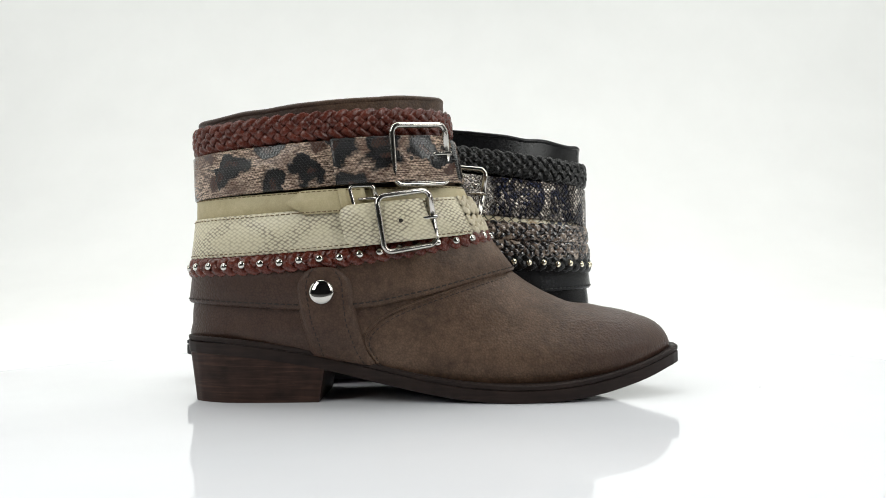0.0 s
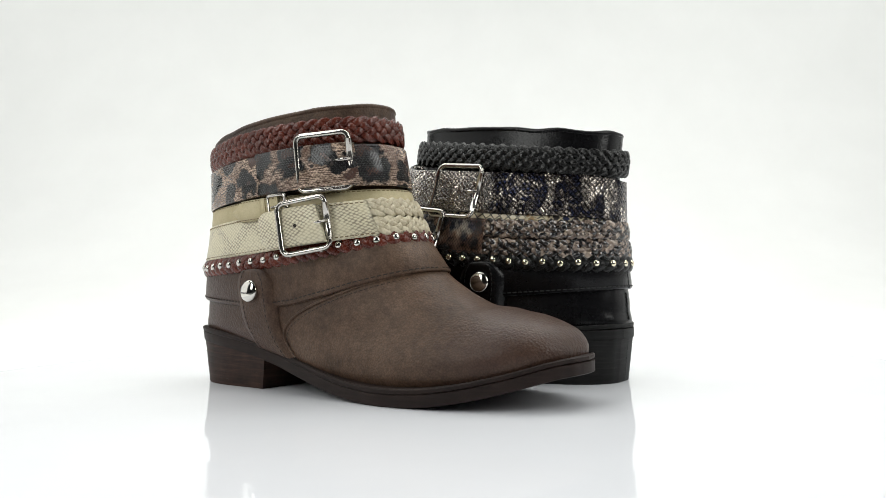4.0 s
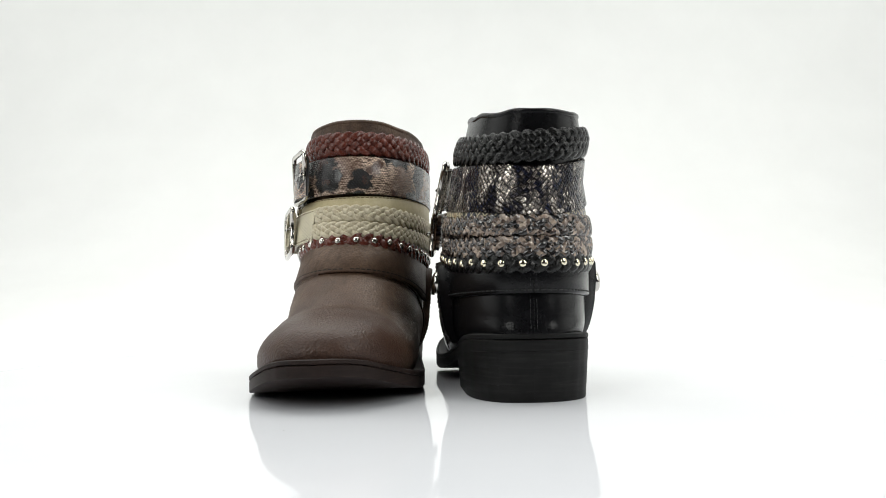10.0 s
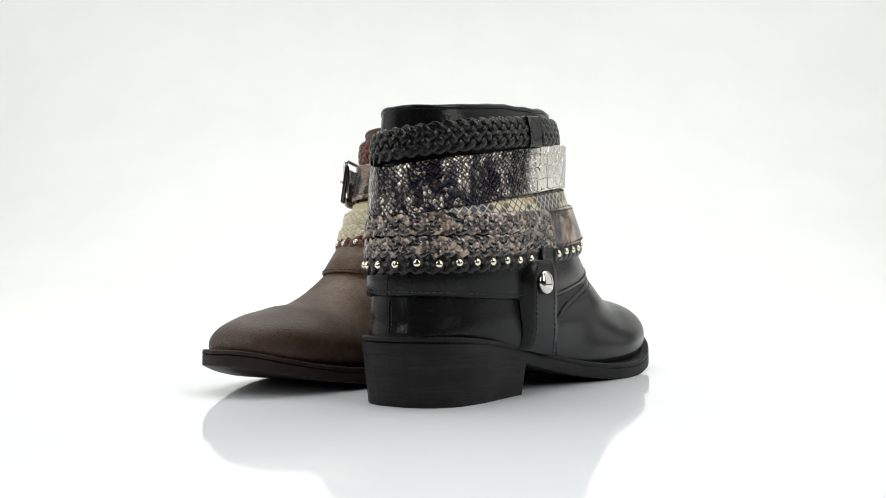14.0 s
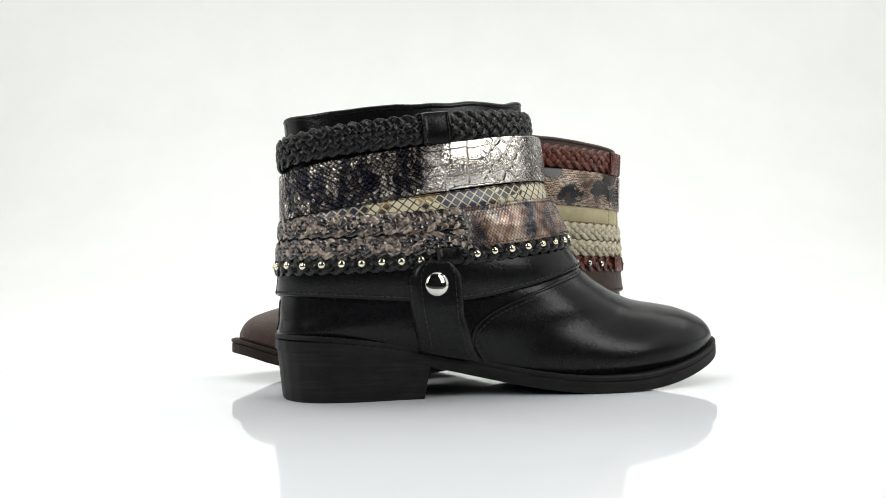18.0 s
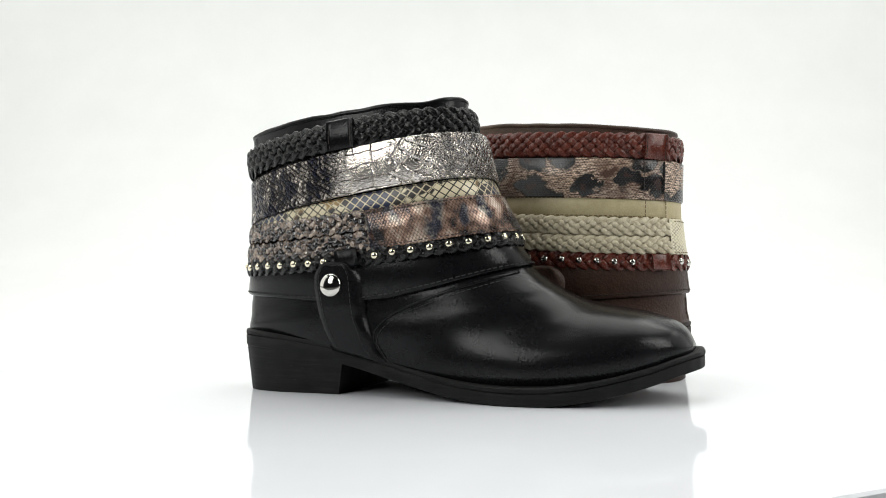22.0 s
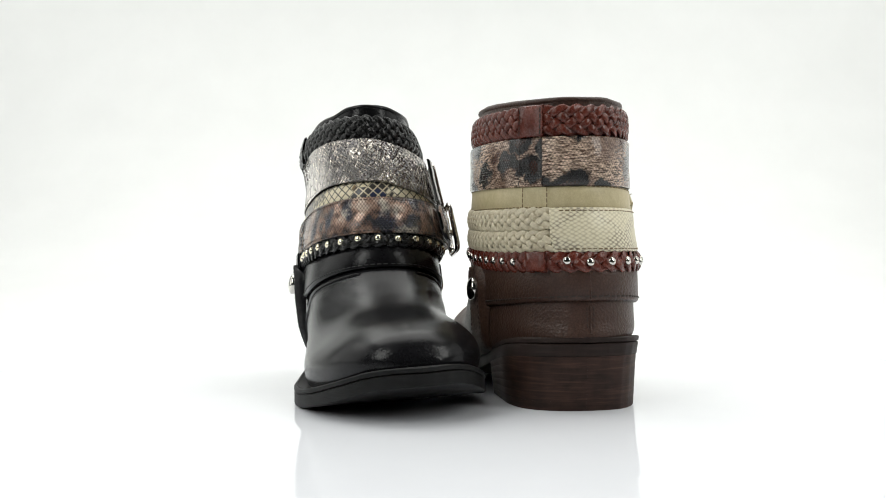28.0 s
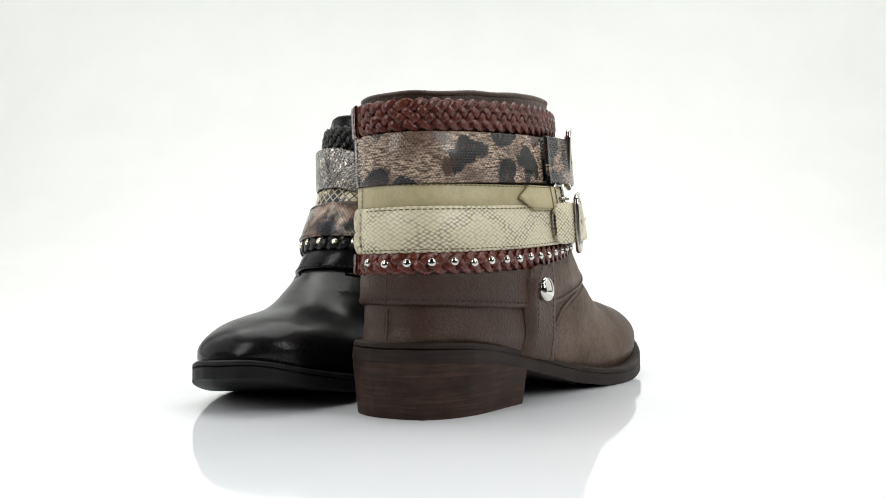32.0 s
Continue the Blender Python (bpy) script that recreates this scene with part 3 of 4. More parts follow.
def dashes(points, normals, pitch, length, width, rise):
    """Stitches: short raised threads along a line."""
    p = np.asarray(points, float)
    step = np.linalg.norm(np.diff(p, axis=0), axis=1)
    s = np.concatenate([[0], np.cumsum(step)])
    V, F = [], []
    for d in np.arange(pitch / 2, s[-1] - pitch / 2, pitch):
        get = lambda q, e: np.array([np.interp(e, s, q[:, k]) for k in range(3)])
        a, b = get(p, d - length / 2), get(p, d + length / 2)
        n = get(np.asarray(normals), d)
        t = (b - a) / (np.linalg.norm(b - a) + 1e-9)
        w = np.cross(n, t) * width / 2
        base = len(V)
        V += [a - w, a + w, b + w, b - w, (a * 0.8 + b * 0.2) - w * 0.5 + n * rise, (a * 0.8 + b * 0.2) + w * 0.5 + n * rise, (b * 0.8 + a * 0.2) + w * 0.5 + n * rise, (b * 0.8 + a * 0.2) - w * 0.5 + n * rise]
        F += [(base + i, base + (i + 1) % 4, base + 4 + (i + 1) % 4, base + 4 + i) for i in range(4)] + [(base + 4, base + 5, base + 6, base + 7)]
    return V, F


def dome(r, rise, ring=14, rows=5, lip=0.0):
    V, F = [], []
    for i in range(rows):
        q = i / rows * math.pi / 2
        for g in range(ring):
            a = 2 * math.pi * g / ring
            V.append((r * math.cos(q) * math.cos(a), r * math.cos(q) * math.sin(a), rise * math.sin(q)))
    V.append((0, 0, rise))
    F = grid_faces(rows, ring, False, True)
    F += [((rows - 1) * ring + g, (rows - 1) * ring + (g + 1) % ring, len(V) - 1) for g in range(ring)]
    if lip:
        k = len(V)
        for g in range(ring):
            a = 2 * math.pi * g / ring
            V.append((r * math.cos(a), r * math.sin(a), -lip))
        F += [(k + g, k + (g + 1) % ring, (g + 1) % ring, g) for g in range(ring)]
    return V, F


def off_at(seg, f):
    """How far a band stands off, at the part f of its length."""
    o = seg.get("off", 0)
    return o[0] + (o[1] - o[0]) * f if isinstance(o, tuple) else o


def build_boot(look_, mirror):
    """One ankle boot with all its straps; look_ names its materials and strap lines, mirror makes it a left one."""
    sg = -1.0 if mirror else 1.0
    rng = random.Random(7 if mirror else 3)
    boot = new("ankle_boot")
    tagged(boot, look_["label"], "boot", "pair of ankle boots")

    def settle(v):
        """Each boot's own set: how full its inner side is, how its shaft leans."""
        v = np.array(v, float)
        full = look_["full"] * np.exp(-((v[..., 0] - 162) / 48) ** 2) * np.clip((85 - v[..., 2]) / 40, 0, 1) * (v[..., 1] > 0)
        x, y, z = v[..., 0].copy(), v[..., 1].copy(), v[..., 2].copy()
        v[..., 0] -= look_["short"] * np.clip((x - 160) / 95, 0, 1) ** 2
        swell = 4.0 * np.exp(-((x - 150) / 34) ** 2 - ((z - 52) / 11) ** 2) - 2.2 * np.exp(-((x - 190) / 35) ** 2 - ((z - 33) / 9) ** 2)
        v[..., 1] += swell * np.clip(y / 25, -1, 1)
        v[..., 1] *= 1 - look_["outer"] * np.exp(-((x - 178) / 60) ** 2) * np.clip((80 - z) / 30, 0, 1) * (y < 0)
        v[..., 1] *= 1 - look_["rear"] * np.exp(-((x - 16) / 30) ** 2) * np.clip((z - 78) / 30, 0, 1) * (y < 0)
        rise = np.clip((x - 110) / 70, 0, 1) * np.clip((75 - z) / 40, 0, 1)
        v[..., 2] += rise * (look_["twist"][0] * np.clip(-y / 42, 0, 1) + look_["twist"][1] * np.clip(y / 42, 0, 1))
        flank = np.exp(-((x - 205) / 40) ** 2) * np.clip((z - 14) / 22, 0, 1) * np.clip((62 - z) / 10, 0, 1)
        v[..., 1] *= 1 - flank * np.where(y < 0, *look_["slope"])
        zs = (85, 95, 115, 137, 150, 158)
        v[..., 1] *= np.where(y < 0, np.interp(z, zs, look_["pinch_outer"]), np.interp(z, zs, look_["pinch_inner"]))
        low = np.exp(-((x - 20) / 60) ** 4) * np.clip((80 - z) / 8, 0, 1) * np.clip((z - 24) / 12, 0, 1)
        v[..., 1] += look_["counter"] * low
        q = np.clip((v[..., 2] - 105) / 50, 0, 1)
        v[..., 1] = v[..., 1] * (1 + full) + look_["lean"] * q * q * (3 - 2 * q)
        return v

    def put(name, vf, mat, parent=boot, label="", sharp=0):
        v = settle(vf[0]) * MM
        v[:, 1] *= sg
        uv = vf[2] if len(vf) > 2 else None
        return part(name, mesh_of(name, v, vf[1], mat, uv, True, mirror, sharp), parent, label)

    def put_at(name, me, p, n, up, parent, label=""):
        """A small shared mesh, its z along n."""
        p, n, up = (np.array(q, float) * (1, sg, 1) for q in (settle(p), n, up))
        z = Vector(n).normalized()
        x = Vector(up).cross(z).normalized()
        m = Matrix((x, z.cross(x), z)).transposed().to_4x4()
        m.translation = Vector(p * MM)
        return part(name, me, parent, label, m)

    L = look_["leather"]
    # upper, rim binding, lining
    us = np.concatenate([np.linspace(0, 7, 64), np.linspace(7.12, 17, 84)])
    ph = np.linspace(0, 2 * np.pi, 96, endpoint=False)
    g = skin(us[:, None] * np.ones((1, 96)), ph[None, :] * np.ones((len(us), 1)))
    for i in range(len(us)):  # soft dents in the leather
        for j in range(96):
            w = noise.noise(Vector(g[i, j] * 0.035)) 
            g[i, j, 1] *= 1 + look_["dent"] * w
            if us[i] < 1:
                g[i, j, 2] += look_["crumple"] * noise.noise(Vector(g[i, j] * 0.06)) * (1 - us[i])
    gx, gy, gz = g[..., 0], g[..., 1], g[..., 2]
    crease = np.exp(-((gx - 211 + 0.009 * gy ** 2) / 5.5) ** 2) - 0.7 * np.exp(-((gx - 200 + 0.009 * gy ** 2) / 6) ** 2)
    gz += look_["crease"] * crease * np.clip((gz - 24) / 14, 0, 1) * np.clip((gx - 150) / 25, 0, 1)
    rim = g[0].copy()
    faces = grid_faces(len(us), 96, False, True)
    faces.append(tuple((len(us) - 1) * 96 + j for j in range(96)))
    put("upper", (g.reshape(-1, 3), faces), L)
    rc = rim.mean(0)
    put("rim_binding", tube(rc + (rim - rc) * 0.984 + np.array([0, 0, 0.1]), look_["rim"], 10, True), L)
    inn = []
    for u in np.linspace(0, 6.0, 20):
        q = skin(np.full(96, u), ph)
        if u == 0:
            q = rim.copy()
        c = q.mean(0)
        inn.append(c + (q - c) * np.array([0.955, 0.92, 1.0]))
    f = grid_faces(20, 96, False, True)
    put("lining", (np.array(inn).reshape(-1, 3), [tuple(reversed(q)) for q in f] + [tuple(19 * 96 + j for j in range(96))]), M_LINING)

    # sole: welt over outsole, stacked heel
    welt = put("welt", sole_mesh(-6, 258.2, sole_top, lambda x: sole_top(x) - 2.6), look_["sole"], label=look_["welt_label"], sharp=40)
    put("outsole", sole_mesh(-5.2, 257.6, lambda x: sole_top(x) - 2.7, lambda x: sole_top(x) - 9.0, 0.1), look_["sole"], sharp=40)
    kx = np.linspace(0.5, 249, 160)
    for side in (-1, 1):
        pts = [(x, side * (plan(x, side) - 1.6), sole_top(x) + 0.05) for x in kx]
        put("welt_stitching", dashes(pts, np.tile([0, 0, 1.0], (len(pts), 1)), 3.0, 2.0, 0.6, 0.25), look_["thread"], welt)
    heel = None
    lifts = 6
    for i in range(lifts):
        def lift(i=i):
            xs = -4.6 + 74 * (1 - np.cos(np.linspace(0, np.pi / 2, 36)))
            V = []
            jog = rng.uniform(-0.1, 0.1)
            topz = lambda x: sole_top(x) - 8.6
            n = 0
            for lev in (0.0, 0.06, 0.94, 1.0):
                f_ = (i + lev) / lifts
                ins = (0.06 if lev in (0.0, 1.0) else 0.0) + jog * 0.3
                ring = []
                for side in (-1, 1):
                    seq = xs if side < 0 else xs[::-1]
                    for x in seq:
                        z = f_ * topz(x)
                        t_ = 1 - f_
                        xx = x + 2.6 * t_ * max(0.0, 1 - x / 40) - 3.0 * t_ * max(0.0, (x - 40) / 30)
                        w = max(0.0, plan(x - 0.6, side) - 0.15 - 1.3 * t_ - ins)
                        ring.append((xx, side * w if x > -4.5 else 0.0, z))
                n = len(ring)
                V += ring
            F = grid_faces(4, n, False, True)
            m = n // 2
            for a in range(m - 1):
                F.append((a + 1, a, n - 1 - a, n - 2 - a))
                F.append((3 * n + a, 3 * n + a + 1, 3 * n + n - 2 - a, 3 * n + n - 1 - a))
            return V, F
        if heel is None:
            heel = put("heel", lift(), look_["heel"], label=look_["heel_label"], sharp=40)
        else:
            put("heel_lift", lift(), look_["heel"], heel, sharp=40)

    # ankle collar, a broad strap under the braids
    cx_ = [-10, 0, 30, 60, 82, 100, 125, 150, 165, 180]
    cz_ = [51.5, 51.0, 49.0, 47.2, 46.8, 49.0, 54.6, 61.5, 65.5, 69]
    up_ = look_["lift"]
    bottom = lambda x, y: np.interp(x, cx_, cz_) + up_
    st = Strap(bottom, lambda x, y: 78 + 0.0005 * x ** 2, 0.0)
    b = band(st, 0, st.length, 2.3, 0.3, edge=1.1, round_=True)
    collar = put("ankle_collar", b, L)
    ss = np.linspace(0, st.length, 240)
    put("collar_stitching", dashes(st.at(ss, -0.84, 2.72), st._at(st.n, ss), 3.3, 2.3, 0.7, 0.35), look_["thread"], collar)

    # vamp seam, back seam
    for side in (-1, 1):
        curve = cubic([(97, 20), (91, 30), (93, 37), (102, 44), (116, 50), (132, 55.5), (148, 60.5), (164, 65)], np.linspace(0, 7, 60))
        pts = np.array([(x, side * (side_at(x, z) + 0.1), z) for x, z in curve])
        lip = put("vamp_edge", tube(pts, 0.9, 8), L)
        nn = np.tile([0.0, side, 0.25], (len(pts), 1)) / math.hypot(1, 0.25)
        put("vamp_stitching", dashes(pts + np.array([2.0, side * 0.15, -2.0]), nn, 3.0, 2.0, 0.5, 0.25), look_["thread"], lip)
    rear = skin(np.linspace(4, 7.6, 90), np.full(90, np.pi))
    rear = rear[(rear[:, 2] > 36) & (rear[:, 2] < 49 + up_)]
    seam = put("back_seam", tube(rear + np.array([-0.05, 0, 0]), 0.4, 8), L)
    turned_up = st.at(np.full(14, st.length / 2), np.linspace(-0.95, 0.9, 14), 2.45)
    put("collar_seam", tube(turned_up, 0.4, 8), L, collar)
    for side in (-1.6, 1.6):
        put("seam_stitching", dashes(rear + np.array([-0.1, side, 0]), np.tile([-1.0, 0, 0], (len(rear), 1)), 2.6, 1.8, 0.4, 0.15), look_["thread"], seam)
        put("seam_stitching", dashes(turned_up + np.array([-0.02, side, 0]), np.tile([-1.0, 0, 0], (14, 1)), 2.6, 1.8, 0.4, 0.15), look_["thread"], collar)

    # harness tabs with snaps, one a side
    snap = mesh_of("snap", np.array(dome(6.3, 2.6, 28, 7, 1.2)[0]) * MM, dome(6.3, 2.6, 28, 7, 1.2)[1], M_NICKEL)
    for side in (-1, 1):
        rows, cols = 30, 11
        V = []
        edge_l, edge_r = [], []
        for i in range(rows):
            t = i / (rows - 1)
            z = 69.5 + up_ - (46 + up_) * t
            xl = np.interp(t, [0, 0.3, 0.6, 0.85, 1], [55.5, 56.0, 58.5, 62, 63.0])
            xr = np.interp(t, [0, 0.3, 0.6, 0.85, 1], [85.5, 86.0, 87.0, 92, 98.0])
            cap = min(1.0, (69.5 + up_ - z) / 12.0)
            k = math.sqrt(max(0.0, 1 - (1 - cap) ** 2))
            c, hw = (xl + xr) / 2, (xr - xl) / 2 * max(k, 0.08)
            tilt_z = -7.0 * max(0.0, t - 0.55) / 0.45
            for j in range(cols):
                q = 2 * j / (cols - 1) - 1
                x = c + hw * q
                zc = z + tilt_z * (q + 1) / 2
                e = 1.0 if abs(q) < 0.99 else 0.1
                e = e if 0 < i < rows - 1 else 0.1
                o = np.interp(t, [0, 0.35, 0.5, 1], look_["tab"]) * e
                V.append((x, side * (side_at(x, max(zc, 16)) + o), zc))
            edge_l.append(V[-cols + 2]), edge_r.append(V[-3])
        f = grid_faces(rows, cols)
        f = f if side > 0 else [tuple(reversed(q)) for q in f]
        tab = put("harness_tab", (V, f), L)
        line = np.array(edge_l[::-1] + edge_r)
        put("tab_stitching", dashes(line + np.array([0, side * 0.1, 0]), np.tile([0, float(side), 0], (len(line), 1)), 3.0, 2.0, 0.5, 0.25), look_["thread"], tab)
        pz = 56.4 + up_
        put_at("snap", snap, (69.8, side * (side_at(69.8, pz) + look_["tab"][1] + 1.3), pz), (0.0, side, 0.1), (0, 0, 1), tab, "round polished nickel snap")

    # straps
    for spec in look_["straps"].values():
        h = spec["height"]
        fun = spec["line"]
        s_ = Strap(lambda x, y, h=h, fun=fun: fun(x, y) - h / 2, lambda x, y, h=h, fun=fun: fun(x, y) + h / 2, spec["gap"], spec.get("loose", 0.0), spec.get("bulge", (0, 1, 0)))
        for seg in spec["segments"]:
            kind = seg["kind"]
            start = s_.where(4, False) if kind == "band" else 0.0
            a = start if seg.get("from") is None else s_.where(*seg["from"])
            z = start + s_.length if seg.get("to") is None else s_.where(*seg["to"])
            if z <= a:
                z += s_.length
            if kind == "band":
                strap = put(seg["name"], band(s_, a, z, seg.get("thick", 2.0), seg.get("off", 0), seg.get("v0", -1), seg.get("v1", 1), taper=seg.get("taper", 0), point=seg.get("point", False)), seg["mat"], label=seg.get("label", ""))
                if seg["mat"] in DARK_EDGED:
                    strap.data.materials.append(M_EDGE)
                    for poly in strap.data.polygons:
                        poly.material_index = int(poly.index % 7 in (0, 5))
                if seg.get("stitch"):
                    ss = np.linspace(a + 1.5, z - 1.5, max(20, int((z - a) / 2)))
                    for v_ in (-0.86, 0.86):
                        put("stitching", dashes(s_.at(ss, v_, off_at(seg, 0) + seg.get("thick", 2.0) + 0.02), s_._at(s_.n, ss), 2.8, 1.9, 0.5, 0.3), seg["stitch"], strap)
                for place in seg.get("seam", []):
                    sq = s_.where(*place)
                    vv = np.linspace(-0.95, 0.95, 12)
                    put("seam", dashes(s_.at(np.full(12, sq), vv, seg.get("off", 0) + seg.get("thick", 2.0) * 1.03 + 0.02), np.tile(s_.axes(sq)[2], (12, 1)), 2.6, 2.0, 0.5, 0.3), seg.get("thread", M_TSTITCH), strap)
                if seg.get("holes"):
                    # no hole is cut: a flat disc in thread colour paints its shaded inside
                    hole = mesh_of("hole_shade_disc", np.array([(1.1 * math.cos(k * math.pi / 5), 1.1 * math.sin(k * math.pi / 5), 0.0) for k in range(10)]) * MM, [tuple(range(10))], M_BSTITCH)
                    for hx in seg["holes"]:
                        hs = s_.where(hx, True)
                        t, up, n, _ = s_.axes(hs)
                        put_at("hole_shade_disc", hole, s_.at(hs, 0, off_at(seg, (hs - a) / (z - a)) + seg.get("thick", 2.0) * 1.03 + 0.12), n, up, strap)
            else:
                v0, v1 = seg.get("v0", -1), seg.get("v1", 1)
                core = band(s_, a, z, seg["thick"] * 0.42, 0, v0 * 0.97 + v1 * 0.03, v1 * 0.97 + v0 * 0.03, edge=0.6, round_=True)
                pv, pf = strands(s_, a, z, seg["rows"], seg["pitch"], seg["width"], seg["pad"], seg["thick"] * 0.5, v0, v1, seg.get("crown", 0))
                strap = put(seg["name"], core, seg["mat"], label=seg.get("label", ""))
                hues = seg.get("mats", [seg["mat"]])
                for i, (sv_, sf_) in enumerate(zip(pv, pf)):
                    put("strand", (sv_, sf_), hues[i % len(hues)], strap)
                if seg.get("studs"):
                    stud = mesh_of("stud", np.array(dome(2.0, 1.2, 14, 4, 0.6)[0]) * MM, dome(2.0, 1.2, 14, 4, 0.6)[1], seg["stud_mat"])
                    cnt = int((z - a) / seg["studs"])
                    skip = [s_.where(*q) for q in seg.get("skip", [])]
                    for i in range(cnt):
                        sd = a + (i + 0.5) * (z - a) / cnt
                        if any(abs((sd - q + s_.length / 2) % s_.length - s_.length / 2) < 8.5 for q in skip):
                            continue
                        t, up, n, _ = s_.axes(sd)
                        put_at("stud", stud, s_.at(sd, rng.uniform(-0.1, 0.1), seg["thick"] * 0.5 + seg["pad"] * 1.15), n, up, strap)
        for bk in spec.get("buckles", []):
            sb = s_.where(bk["x"], True)
            t, up, n, _ = s_.axes(sb)
            if t[0] > 0:
                t = -t
            fwd = t if bk.get("flip") else -t
            c = s_.at(sb, bk.get("v", 0), bk["off"])
            if "at" in bk:
                yaw, roll = radians(bk["yaw"]), radians(bk["roll"])
                along, n, c = np.array([math.cos(yaw), math.sin(yaw), 0]), np.array([math.sin(yaw), -math.cos(yaw), 0]), np.array(bk["at"], float)
                fwd, up = along * math.cos(roll) + np.array([0, 0, math.sin(roll)]), np.array([0, 0, math.cos(roll)]) - along * math.sin(roll)
            W, H, r, wire = bk["w"] / 2, bk["h"] / 2, bk["r"], bk["wire"]
            path = []
            for qx, qy, a0 in ((W - r, H - r, 0), (-(W - r), H - r, 90), (-(W - r), -(H - r), 180), (W - r, -(H - r), 270)):
                for k in range(7):
                    an = radians(a0 + k * 15)
                    px_, py_ = qx + r * math.cos(an), qy + r * math.sin(an)
                    path.append(c + fwd * px_ + up * py_ + n * (0.9 * math.cos(px_ / W * 1.3)))
            fr_ = put("buckle", tube(np.array(path), wire, 10, True, squash=n), M_BUCKLE, label=bk["label"])
            bar = c + fwd * (W - 0.2)
            put("roller", tube(np.array([bar - up * (H - r), bar + up * (H - r)]), wire * 1.4, 12), M_BUCKLE, fr_)
            pr = [c + fwd * (W + 1.6) + n * 2.6, c + fwd * (W - 4) + n * 2.7, c + fwd * (W - 9) + n * 1.8, c + fwd * (W - bk["prong"]) + n * 0.6]
            put("prong", tube(np.array(pr), wire * 0.7, 8), M_BUCKLE, fr_)
    return boot


def braid_spec(name, mat, label, rows, **kw):
    return dict(kind="braid", name=name, mat=mat, label=label, rows=rows, **kw)


